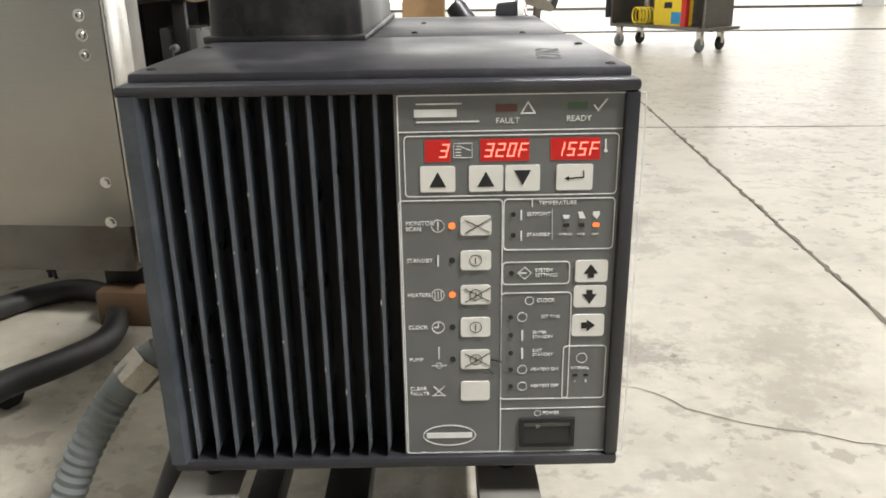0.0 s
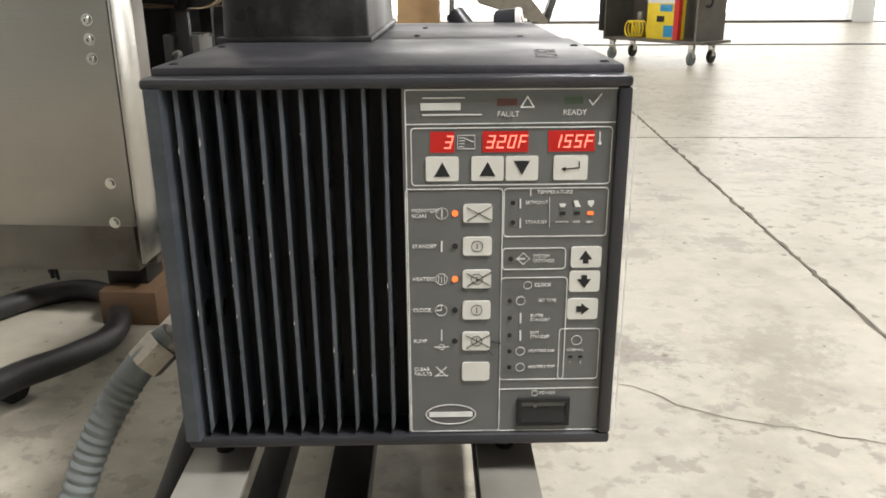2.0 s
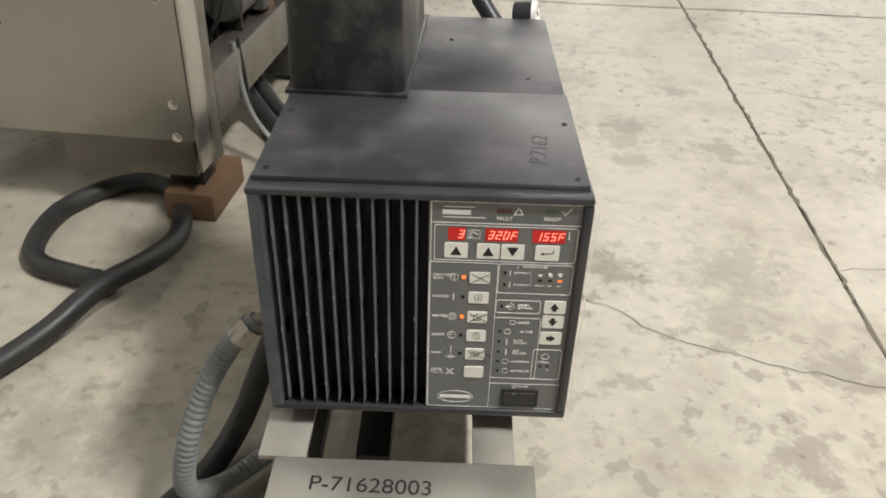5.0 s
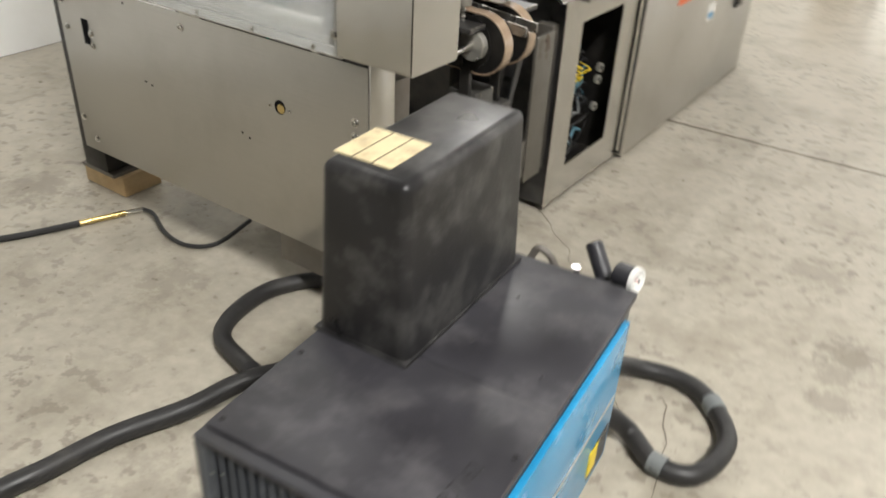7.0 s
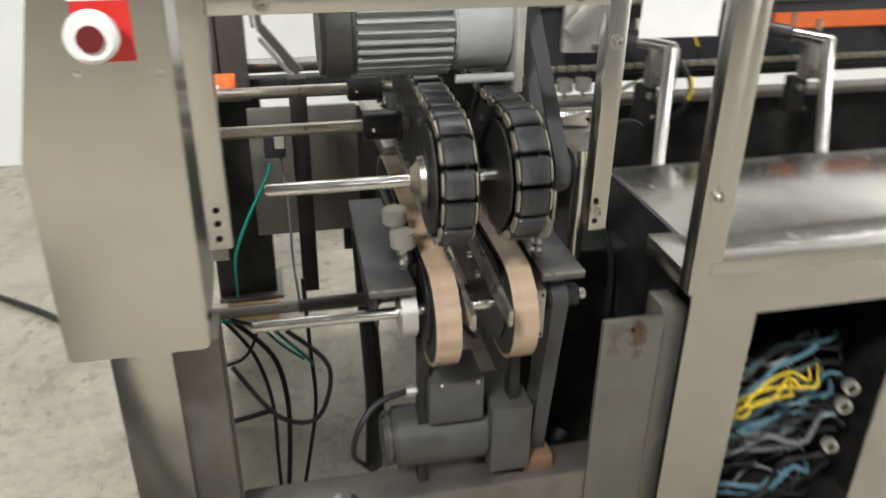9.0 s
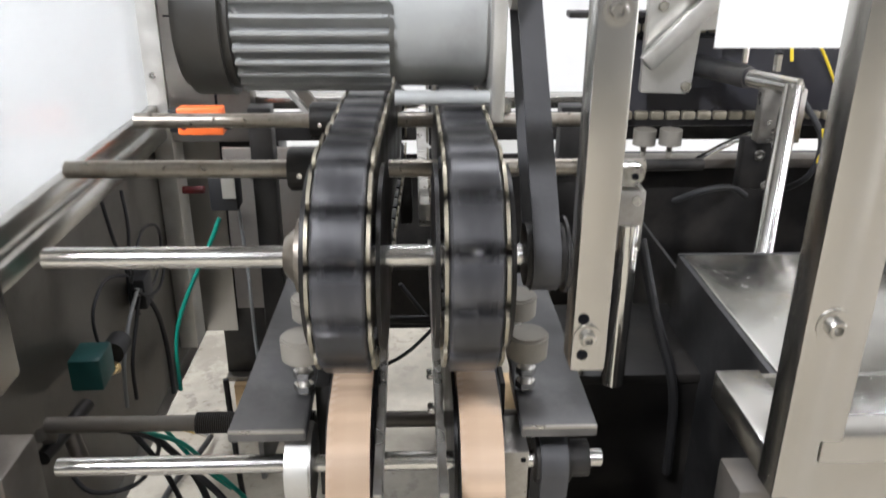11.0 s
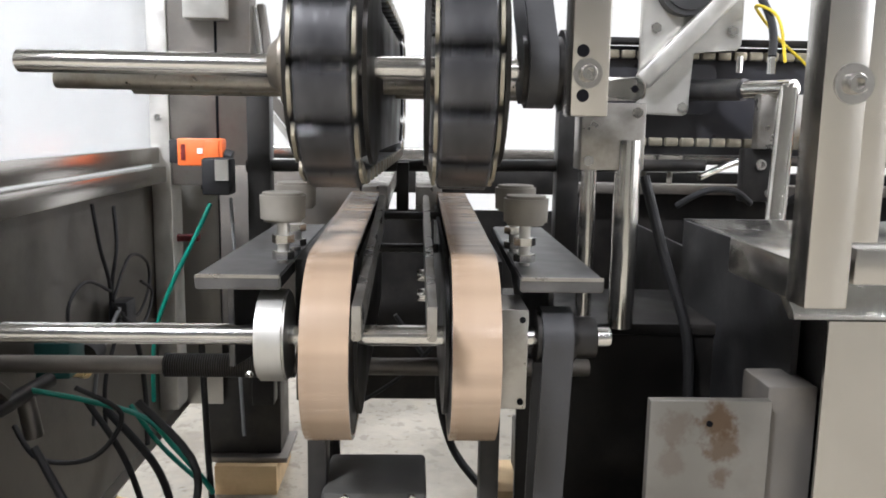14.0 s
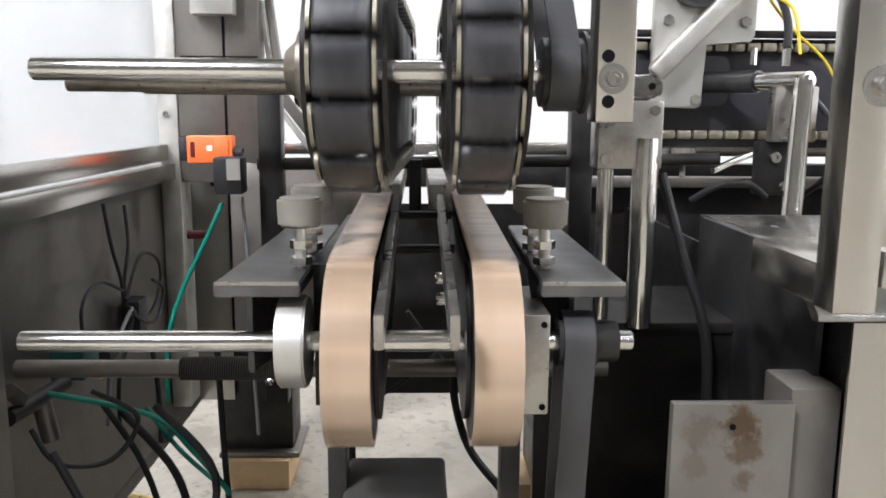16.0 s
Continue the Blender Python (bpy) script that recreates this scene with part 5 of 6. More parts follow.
solo("rear_gate", box(-1.36, -1.34, 2.297, 2.318, 0.86, 0.95, 0.002), BLACK_STEEL, "small dark stop plate between the tracks", "stop plate")

# motors
mot = thing("electric_motor", (-0.96, 2.26, 1.19), 0, "grey finned electric motor with gear flange lying above the chains", "motor")
MX, MZ = -0.92, 1.268
part("housing", cyl((MX, 2.13, MZ), (MX, 2.30, MZ), 0.066, None, 32), MOTOR, mot)
for _k in range(30):
    _a = radians(12 * _k)
    part("fin", box(-0.0018, 0.0018, 2.135, 2.295, 0.064, 0.082, 0, None, 1, Matrix.Translation((MX, 0, MZ)) @ Matrix.Rotation(_a, 4, "Y")), MOTOR, mot)
part("fan_cover", cyl((MX, 2.075, MZ), (MX, 2.132, MZ), 0.084, None, 32, 0.086, 0.008), MOTOR_DARK, mot, "dark fan cover")
part("gear_case", cyl((MX, 2.30, MZ), (MX, 2.40, MZ), 0.076, None, 32, None, 0.004), MOTOR, mot)
part("flange", box(MX - 0.09, MX + 0.09, 2.40, 2.415, MZ - 0.10, MZ + 0.09, 0.004), ALU, mot)
for _x in (-0.075, 0.075):
    for _z in (-0.085, 0.075):
        part("bolt", bolt((MX + _x, 2.415, MZ + _z), (0, 1, 0), 0.009, 0.008, 0, False), CHROME, mot)
        part("tie_rod", cyl((MX + _x * 0.95, 2.30, MZ + _z * 0.9), (MX + _x * 0.95, 2.40, MZ + _z * 0.9), 0.008, None, 12), MOTOR, mot)
gm = thing("gear_motor", (-0.83, 2.29, 0.40), 0, "greasy dark gear motor hung on the lower frame", "motor")
part("housing", cyl((-0.80, 2.17, 0.475), (-0.80, 2.36, 0.475), 0.062, None, 28, None, 0.006), MOTOR_DARK, gm)
part("terminal_box", box(-0.85, -0.745, 2.235, 2.345, 0.535, 0.636, 0.006), MOTOR_DARK, gm)
part("gear_case", box(-0.87, -0.735, 2.36, 2.445, 0.40, 0.56, 0.006), MOTOR_DARK, gm)
part("end_cap", cyl((-0.80, 2.15, 0.475), (-0.80, 2.17, 0.475), 0.055, None, 28, None, 0.006), MOTOR_DARK, gm)
part("cable_gland", cyl((-0.80, 2.235, 0.585), (-0.80, 2.20, 0.585), 0.011, None, 10), ALU, gm)
part("bracket", box(-0.86, -0.745, 2.44, 2.50, 0.376, 0.415, 0.003), OLD_WOOD, gm)
for _y in (2.26, 2.33):
    part("bolt", bolt((-0.745, _y, 0.63), (1, 0, 0), 0.005, 0.004), CHROME, gm)

# right of the belts: rods and clamp
cl = thing("clamp_post", (-0.99, 2.635, 0.758), 0, "chrome guide posts with a bolted steel clamp", "clamp post")
part("post", cyl((-0.974, 2.599, 0.758), (-0.974, 2.599, 1.0), 0.0165, None, 28), CHROME, cl)
part("post", cyl((-1.0, 2.555, 0.758), (-1.0, 2.555, 1.0), 0.0105, None, 20), CHROME, cl)
part("clamp", box(-1.012, -0.966, 2.536, 2.617, 0.962, 1.046, 0.002), BAR_STEEL, cl)
_o = [(2.53, 1.049), (2.53, 1.078)] + [(2.602 + 0.0145 * math.sin(radians(a)), 1.0635 + 0.0145 * math.cos(radians(a))) for a in range(0, 181, 20)]
part("clamp_cap", prism(_o, "x", -1.0, -0.972, None, 0.009), CHROME, cl, "polished round-ended bar")
part("bar_hole", cyl((-0.973, 2.602, 1.0635), (-0.9705, 2.602, 1.0635), 0.0045, None, 14), VOID, cl)
for _y, _z in ((2.546, 0.974), (2.605, 0.974), (2.605, 1.034)):
    part("bolt", bolt((-0.966, _y, _z), (1, 0, 0), 0.007, 0.006, 0, False), CHROME, cl)

MACH = XF
REAR = MACH @ Matrix.Translation((0.04, -0.072, -0.005))
XF = REAR
# rear guide with chain and sensors
rg = thing("rear_chain_guide", (-1.68, 3.6, 0.85), 0, "black rear chain guide plate with pale rollers", "chain guide")
part("plate", box(-1.70, -1.68, 2.79, 5.0, 0.965, 1.186, 0.004), BLACK_PAINT, rg)
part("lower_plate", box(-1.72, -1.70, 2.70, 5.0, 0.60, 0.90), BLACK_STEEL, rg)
part("rail", box(-1.69, -1.64, 2.70, 5.0, 0.885, 0.905, 0.002), WORN_STEEL, rg)
part("rail", box(-1.69, -1.65, 2.70, 5.0, 1.188, 1.200, 0.002), BLACK_STEEL, rg)
part("strip", box(-1.675, -1.665, 3.5, 5.0, 1.08, 1.125), ORANGE, rg, "orange wear strip")
for _z in (0.992, 1.168):
    for _k in range(60):
        part("roller", box(-1.676, -1.660, 2.785 + 0.033 * _k, 2.813 + 0.033 * _k, _z - 0.009, _z + 0.009, 0.004), LINK, rg)
for _y in (2.875, 2.93):
    part("stop", cyl((-1.66, _y, 0.905), (-1.66, _y, 0.935), 0.006, cyl((-1.66, _y, 0.932), (-1.66, _y, 0.964), 0.0235, None, 18), 10), KNOB, rg)
part("lever", tube([(-1.62, 3.09, 0.965), (-1.60, 3.03, 0.95), (-1.57, 2.96, 0.925)], 0.007, None, 8, 3), CHROME, rg)
dp = thing("drive_plate", (-1.62, 2.93, 1.05), 0, "silver drive plate with round pulley and diagonal link", "drive plate")
part("plate", prism([(2.845, 1.048), (2.940, 1.045), (2.948, 1.053), (2.948, 1.172), (3.035, 1.172), (3.047, 1.184), (3.047, 1.42), (2.845, 1.42)], "x", -1.64, -1.62, None, 0.003), ALU, dp)
part("pulley", cyl((-1.62, 2.925, 1.295), (-1.59, 2.925, 1.295), 0.058, cyl((-1.59, 2.925, 1.295), (-1.585, 2.925, 1.295), 0.048, None, 30), 30), PLATE, dp)
part("link", box(-0.012, 0.012, -0.019, 0.019, 0, 0.30, 0.008, None, 2, Matrix.Translation((-1.595, 2.842, 1.108)) @ Matrix.Rotation(radians(-44), 4, "X")), ALU, dp)
for _y, _z in ((2.872, 1.215), (2.933, 1.062), (3.025, 1.212), (2.87, 1.38)):
    part("bolt", bolt((-1.62, _y, _z), (1, 0, 0), 0.011, 0.008, 0, False), CHROME, dp)


def sensor_post(y, tilt):
    t = thing("sensor_post", (-1.45, y, 0.87), 0, "polished steel sensor post with cross arm and cables", "sensor post", "sensor posts")
    top = (-1.450, y - 0.035, 1.095)
    part("rod", cyl((-1.25, y - 0.133, 0.81), top, 0.0165, None, 24, None, 0.004), CHROME, t)
    part("arm", cyl((-1.66, y - 0.15, 1.098), (-1.53, y - 0.08, 1.095), 0.021, None, 24, None, 0.004), PLATE, t)
    part("arm_end", cyl((-1.54, y - 0.085, 1.095), (-1.435, y - 0.027, 1.094), 0.0165, None, 24, None, 0.006), CHROME, t)
    part("arm_bracket", prism(rounded(0.13, 0.10, 0.02, y - 0.155, 1.10), "x", -1.675, -1.662), BLACK_PAINT, t)
    part("screw", bolt((-1.662, y - 0.20, 1.085), (1, 0, 0), 0.011, 0.008, 0, False), CHROME, t)
    part("block", box(-1.50, -1.47, y - 0.075, y + 0.005, 0.985, 1.085, 0.003), BAR_STEEL, t)
    part("lower_block", box(-1.53, -1.50, y - 0.085, y - 0.03, 0.885, 0.985, 0.003), BLACK_STEEL, t)
    part("screw", bolt((-1.50, y - 0.055, 0.955), (1, 0, 0), 0.011, 0.009), CHROME, t)
    part("screw", bolt((-1.47, y - 0.05, 0.905), (1, 0, 0), 0.008, 0.006), CHROME, t)
    part("set_screw", cyl((-1.52, y - 0.10, 1.125), (-1.52, y - 0.10, 1.155), 0.006, None, 8), CHROME, t)
    part("set_screw", cyl((-1.46, y - 0.065, 1.12), (-1.46, y - 0.065, 1.15), 0.008, None, 6), CHROME, t)
    return t


for _y in (3.105, 3.56, 4.1):
    sensor_post(_y, 0)
XF = MACH
_t = thing("paper_sheet", (-0.9, 2.73, 1.235), 0, "blank white paper sheet hanging beside the guard", "paper sheet")
part("sheet", box(-0.903, -0.900, 2.655, 2.812, 1.236, 1.46), PAPER, _t)
for _y in (3.495, 3.965):
    _t = thing("orange_clamp", (-1.075, _y, 0.882), 0, "orange plastic clamp knob on the table", "clamp knob", "orange clamps")
    part("knob", box(-1.105, -1.045, _y - 0.048, _y + 0.048, 0.890, 0.950, 0.010), ORANGE, _t)
    part("stud", cyl((-1.075, _y, 0.882), (-1.075, _y, 1.03), 0.008, None, 12), CHROME, _t)

# safety switch and small valves on the inside of the guard
_t = thing("safety_switch", (-1.86, 1.91, 0.93), 0, "orange safety interlock switch on the frame", "safety switch")
part("body", box(-1.79, -1.75, 1.806, 1.905, 0.915, 0.975, 0.004), ORANGE, _t)
part("head", box(-1.785, -1.755, 1.787, 1.806, 0.920, 0.972, 0.003), BLACK_INK, _t)
part("label", box(-1.75, -1.749, 1.850, 1.862, 0.942, 0.954), PAPER, _t)
part("key_slot", box(-1.7502, -1.7485, 1.815, 1.824, 0.928, 0.962), DARK_RED, _t)
part("cap", box(-1.7502, -1.747, 1.866, 1.898, 0.922, 0.970, 0.002), ORANGE, _t)
part("conduit_entry", cyl((-1.77, 1.905, 0.940), (-1.77, 1.922, 0.935), 0.014, None, 14), BLACK_INK, _t)
_t = thing("sensor_block", (-1.36, 2.015, 0.88), 0, "dark sensor block with green plug lead", "sensor")
part("body", box(-1.375, -1.33, 1.968, 2.016, 0.890, 0.952, 0.004), BLACK_INK, _t)
part("tip", box(-1.33, -1.325, 1.992, 2.014, 0.915, 0.950), ALU, _t)

XF = Matrix()
# ---- hoses, cables and wires ----
def cable(name, pts, r, m, label, category="cable", group="machine cables"):
    if name != "heated_hose":
        return solo(name, tube(pts, r, None, 10, 6), m, label, category, group)
    x, y, z = pts[len(pts) // 2]
    t = thing(name, (x, y, 0), 0, label, category, group)
    part("sleeve", tube(pts, r, None, 12, 8), m, t)
    for a, b in ((pts[0], pts[1]), (pts[-1], pts[-2])):
        a, b = Vector(a), Vector(b)
        part("end_cuff", cyl(a, a + (b - a).normalized() * 0.05, r * 1.12, None, 16), BLACK_INK, t)
    return t


hr = 0.027
cable("heated_hose", [(-0.88, 1.34, hr), (-0.934, 1.363, hr), (-1.086, 1.412, hr), (-1.15, 1.507, hr), (-1.16, 1.67, hr), (-1.094, 1.80, hr), (-1.0, 1.86, hr), (-0.90, 1.82, hr), (-0.826, 1.70, hr), (-0.79, 1.564, 0.035), (-0.802, 1.416, 0.06),
                      (-0.865, 1.27, 0.075), (-0.935, 1.14, 0.04), (-1.021, 0.971, hr), (-1.058, 0.805, hr), (-1.09, 0.66, hr), (-1.10, 0.30, hr), (-0.95, -0.2, hr), (-0.8, -0.9, hr)],
      hr, RUBBER, "thick black heated glue hose looped over the floor", "hose", "glue hoses")
cable("heated_hose", [(-0.05, 1.40, 0.45), (-0.06, 1.62, 0.25), (-0.07, 1.90, 0.10), (-0.02, 2.02, 0.035), (0.10, 2.05, 0.03), (0.20, 2.01, 0.03), (0.29, 1.88, 0.03), (0.26, 1.72, 0.03), (0.16, 1.69, 0.03), (0.05, 1.75, 0.05), (-0.05, 1.62, 0.2), (-0.1, 1.40, 0.40)],
      hr, RUBBER, "thick black hose looped on the floor behind the melter", "hose", "glue hoses")
for _a, _b in (((0.205, 2.01, 0.03), (0.235, 1.975, 0.03)), ((0.185, 1.69, 0.03), (0.145, 1.695, 0.03))):
    solo("hose_clamp", cyl(_a, _b, 0.0295, None, 20), CONDUIT, "grey band around the black hose", "hose clamp", "hose clamps")
cable("heated_hose", [(-0.26, 1.40, 0.42), (-0.27, 1.52, 0.30), (-0.33, 1.70, 0.12), (-0.46, 1.93, 0.05), (-0.60, 2.10, 0.05), (-0.75, 2.30, 0.07), (-0.90, 2.48, 0.16), (-1.0, 2.58, 0.3)], hr, RUBBER, "black hose rising into the machine base", "hose", "glue hoses")
cable("heated_hose", [(-0.19, 1.40, 0.42), (-0.20, 1.55, 0.28), (-0.28, 1.74, 0.10), (-0.40, 1.93, 0.05), (-0.52, 2.09, 0.05), (-0.68, 2.30, 0.06), (-0.84, 2.50, 0.14), (-0.95, 2.62, 0.28)], hr, RUBBER, "black hose rising into the machine base", "hose", "glue hoses")
cable("flat_hose", [(-1.28, 2.20, 0.72), (-1.26, 2.205, 0.5), (-1.22, 2.21, 0.25), (-1.2, 2.2, 0.05)], 0.024, RUBBER, "black hose hanging inside the machine", "hose", "glue hoses")

# ribbed grey conduit at the melter's left with its nut
def ribs(u):
    return 0.0178 + 0.0011 * math.sin(u * 2 * math.pi * 62)


cd = thing("flexible_conduit", (-0.42, 0.78, 0.03), 0, "grey ribbed conduit with metal nut at the melter's side", "conduit")
part("sleeve", tube([(-0.318, 0.77, 0.415), (-0.355, 0.755, 0.385), (-0.40, 0.72, 0.31), (-0.435, 0.69, 0.20), (-0.45, 0.70, 0.10), (-0.42, 0.76, 0.045), (-0.36, 0.84, 0.04)], lambda u: 0.0175 if u < 0.2 else ribs(u), None, 14, 48), CONDUIT, cd)
part("nut", cyl((-0.328, 0.767, 0.408), (-0.350, 0.757, 0.386), 0.0225, None, 6), DULL_SHAFT, cd, "cast hexagon nut")
part("elbow", cyl((-0.265, 0.775, 0.425), (-0.33, 0.767, 0.407), 0.017, None, 16), WORN_STEEL, cd)
cable("heated_hose", [(-0.27, 0.90, 0.40), (-0.36, 0.95, 0.22), (-0.42, 0.90, 0.07), (-0.46, 0.80, hr), (-0.52, 0.68, hr), (-0.60, 0.50, hr), (-0.66, 0.2, hr), (-0.6, -0.3, hr)], 0.024, RUBBER, "black hose running out from under the melter", "hose", "glue hoses")

# regulator and gauge at the melter's rear
XF = Matrix.Translation((0.0, 0.03, -0.022))
rgx = thing("pressure_regulator", (0.06, 1.44, 0.66), MYAW, "black air regulator with round pressure gauge behind the melter", "regulator")
part("body", cyl((0.03, 1.42, 0.60), (0.03, 1.42, 0.70), 0.022, None, 20, None, 0.003), BLACK_PAINT, rgx)
part("knob", cyl((0.022, 1.425, 0.69), (-0.024, 1.45, 0.748), 0.018, None, 20, None, 0.003), BLACK_PAINT, rgx)
_g = part("gauge", cyl((0.052, 1.402, 0.728), (0.088, 1.394, 0.732), 0.0255, None, 28, None, 0.002), BLACK_PAINT, rgx)
part("rim", cyl((0.088, 1.394, 0.732), (0.0965, 1.3924, 0.733), 0.0272, None, 28, 0.0255), WHITE_PLASTIC, _g)
part("dial", cyl((0.0965, 1.3924, 0.733), (0.0970, 1.3923, 0.7331), 0.0215, None, 28), PAPER, _g, "white gauge dial")
GAUGE = Matrix.Translation((0.0971, 1.3922, 0.7331)) @ Matrix.Rotation(radians(-12), 4, "Z")
for _k in range(9):
    part("tick", box(-0.0002, 0.0003, -0.0006, 0.0006, 0.015, 0.0195, 0, None, 1, GAUGE @ Matrix.Rotation(radians(-120 + 30 * _k), 4, "X")), BLACK_INK, _g)
part("dial_centre", cyl((0.0971, 1.3922, 0.7331), (0.0982, 1.392, 0.7332), 0.0035, None, 12), BLACK_INK, _g)
part("needle", box(-0.0004, 0.0004, -0.001, 0.001, -0.004, 0.018, 0, None, 1, Matrix.Translation((0.0972, 1.3922, 0.7331)) @ Matrix.Rotation(radians(-12), 4, "Z") @ Matrix.Rotation(radians(50), 4, "X")), RED, _g)
part("fitting", cyl((0.03, 1.42, 0.60), (0.03, 1.37, 0.56), 0.012, None, 12), ALU, rgx)
part("tee_fitting", cyl((0.008, 1.425, 0.665), (-0.055, 1.435, 0.660), 0.011, cyl((-0.045, 1.434, 0.645), (-0.045, 1.434, 0.690), 0.012, None, 6), 12), CHROME, rgx, "chromed tee fitting")
part("elbow", tube([(-0.055, 1.435, 0.66), (-0.085, 1.44, 0.66), (-0.11, 1.44, 0.69), (-0.135, 1.435, 0.70), (-0.15, 1.42, 0.66)], 0.0080, None, 10), WORN_STEEL, rgx, "bent dark air pipe")
part("hex_nut", cyl((0.052, 1.405, 0.700), (0.062, 1.407, 0.660), 0.0135, None, 6), WHITE_PLASTIC, rgx, "white push-in fitting")
part("drain_tube", tube([(0.062, 1.407, 0.665), (0.075, 1.412, 0.60), (0.080, 1.42, 0.50), (0.075, 1.44, 0.36), (0.05, 1.47, 0.22)], 0.0058, None, 8), PALE_TUBE, rgx, "milky plastic air tube")
part("air_line", tube([(0.06, 1.42, 0.69), (0.075, 1.43, 0.62), (0.07, 1.42, 0.54), (0.03, 1.40, 0.5), (-0.02, 1.38, 0.5)], 0.006, None, 8), GREY_CABLE, rgx)
XF = Matrix()

# air hose on the floor by the guard
ah = thing("air_hose", (-2.0, 1.7, 0), 0, "black air hose with brass coupling on the floor", "hose", "air hoses")
part("line", tube([(-3.2, 0.2, 0.012), (-2.7, 0.75, 0.012), (-2.35, 1.15, 0.012), (-2.15, 1.36, 0.012), (-2.02, 1.60, 0.014)], 0.012, None, 10), RUBBER, ah)
part("coupling", cyl((-2.02, 1.60, 0.014), (-1.95, 1.75, 0.016), 0.011, None, 12), BRASS, ah)
part("coupling", cyl((-1.95, 1.75, 0.016), (-1.91, 1.80, 0.022), 0.009, None, 12), CHROME, ah)
part("tail", tube([(-1.91, 1.80, 0.022), (-1.84, 1.79, 0.03), (-1.72, 1.74, 0.015), (-1.60, 1.73, 0.012), (-1.52, 1.80, 0.015), (-1.50, 1.95, 0.05)], 0.008, None, 8), RUBBER, ah)

# wires hanging in the bay
LEADS = (
    ([(-1.35, 2.005, 0.875), (-1.345, 1.985, 0.83), (-1.35, 1.93, 0.72), (-1.36, 1.90, 0.63), (-1.36, 1.895, 0.52)], 0.0055, GREEN, "thin green air tube"),
    ([(-1.10, 1.80, 0.63), (-1.10, 1.876, 0.614), (-1.10, 1.955, 0.588), (-1.09, 2.0, 0.545), (-1.09, 2.036, 0.50), (-1.1, 2.05, 0.47)], 0.0055, GREEN, "thin green air tube"),
    ([(-1.12, 1.93, 0.60), (-1.11, 1.975, 0.54), (-1.10, 2.03, 0.49)], 0.005, GREEN, "thin green air tube"),
    ([(-1.40, 2.03, 0.88), (-1.38, 2.04, 0.75), (-1.39, 2.04, 0.60), (-1.37, 2.05, 0.45)], 0.0045, GREY_CABLE, "thin grey sensor lead"),
    ([(-1.516, 1.75, 0.855), (-1.52, 1.76, 0.77), (-1.55, 1.765, 0.69), (-1.56, 1.76, 0.60)], 0.005, BLACK_INK, "thin black wire"),
    ([(-1.623, 1.755, 0.84), (-1.60, 1.765, 0.76), (-1.56, 1.765, 0.68), (-1.57, 1.77, 0.58)], 0.005, BLACK_INK, "thin black wire"),
    ([(-1.55, 1.765, 0.68), (-1.44, 1.76, 0.72), (-1.35, 1.76, 0.69), (-1.36, 1.765, 0.60), (-1.45, 1.765, 0.55)], 0.0045, BLACK_INK, "looped black wire"),
    ([(-1.55, 1.77, 0.66), (-1.66, 1.77, 0.73), (-1.78, 1.77, 0.70), (-1.79, 1.77, 0.64), (-1.68, 1.775, 0.60), (-1.56, 1.77, 0.64)], 0.0045, BLACK_INK, "looped black wire"),
    ([(-1.55, 1.772, 0.65), (-1.62, 1.78, 0.60), (-1.72, 1.78, 0.58), (-1.78, 1.78, 0.63), (-1.70, 1.78, 0.67)], 0.0045, BLACK_INK, "looped black wire"),
    ([(-1.57, 1.775, 0.64), (-1.48, 1.775, 0.60), (-1.42, 1.775, 0.54), (-1.40, 1.775, 0.46)], 0.0055, GREY_CABLE, "thin grey wire"),
    ([(-1.57, 1.775, 0.62), (-1.53, 1.775, 0.58), (-1.47, 1.775, 0.52), (-1.46, 1.775, 0.44)], 0.0055, BLACK_INK, "thin black wire"),
    ([(-1.60, 1.77, 0.62), (-1.66, 1.78, 0.54), (-1.70, 1.78, 0.42), (-1.70, 1.78, 0.30)], 0.0075, BLACK_INK, "black hanging cable"),
    ([(-1.14, 1.86, 0.60), (-1.13, 1.92, 0.50), (-1.13, 1.95, 0.36), (-1.12, 1.95, 0.2), (-1.1, 1.95, 0.02)], 0.0065, BLACK_INK, "black cable hanging to the floor"),
    ([(-1.16, 1.88, 0.58), (-1.15, 1.96, 0.48), (-1.14, 1.985, 0.36), (-1.14, 1.98, 0.2), (-1.12, 1.96, 0.02)], 0.0085, BLACK_INK, "black cable hanging to the floor"),
    ([(-1.10, 2.04, 0.70), (-1.10, 2.045, 0.52), (-1.11, 2.05, 0.36), (-1.13, 2.03, 0.2), (-1.15, 2.0, 0.02)], 0.0065, BLACK_INK, "black cable hanging to the floor"),
    ([(-1.04, 1.80, 0.60), (-1.02, 1.84, 0.56), (-1.05, 1.90, 0.55), (-1.08, 1.93, 0.60), (-1.05, 1.88, 0.65)], 0.005, BLACK_INK, "looped black wire"),
)
for _pts, _r, _m, _lab in LEADS:
    cable("cable", _pts, _r * 0.72, _m, _lab + " inside the machine guard", "cable")
_t = thing("air_valve", (-1.28, 1.765, 0.60), 0, "small teal air valve with brass fitting on the guard wall", "valve")
part("body", box(-1.31, -1.24, 1.745, 1.80, 0.60, 0.66, 0.004), TEAL, _t)
part("fitting", cyl((-1.30, 1.775, 0.60), (-1.36, 1.78, 0.575), 0.012, None, 12), BRASS, _t)
part("coil", cyl((-1.37, 1.775, 0.60), (-1.42, 1.775, 0.60), 0.022, None, 18), BLACK_INK, _t)
_t = thing("air_manifold", (-1.12, 1.80, 0.56), 0, "dull brown air fittings on a dark bar", "air fitting")
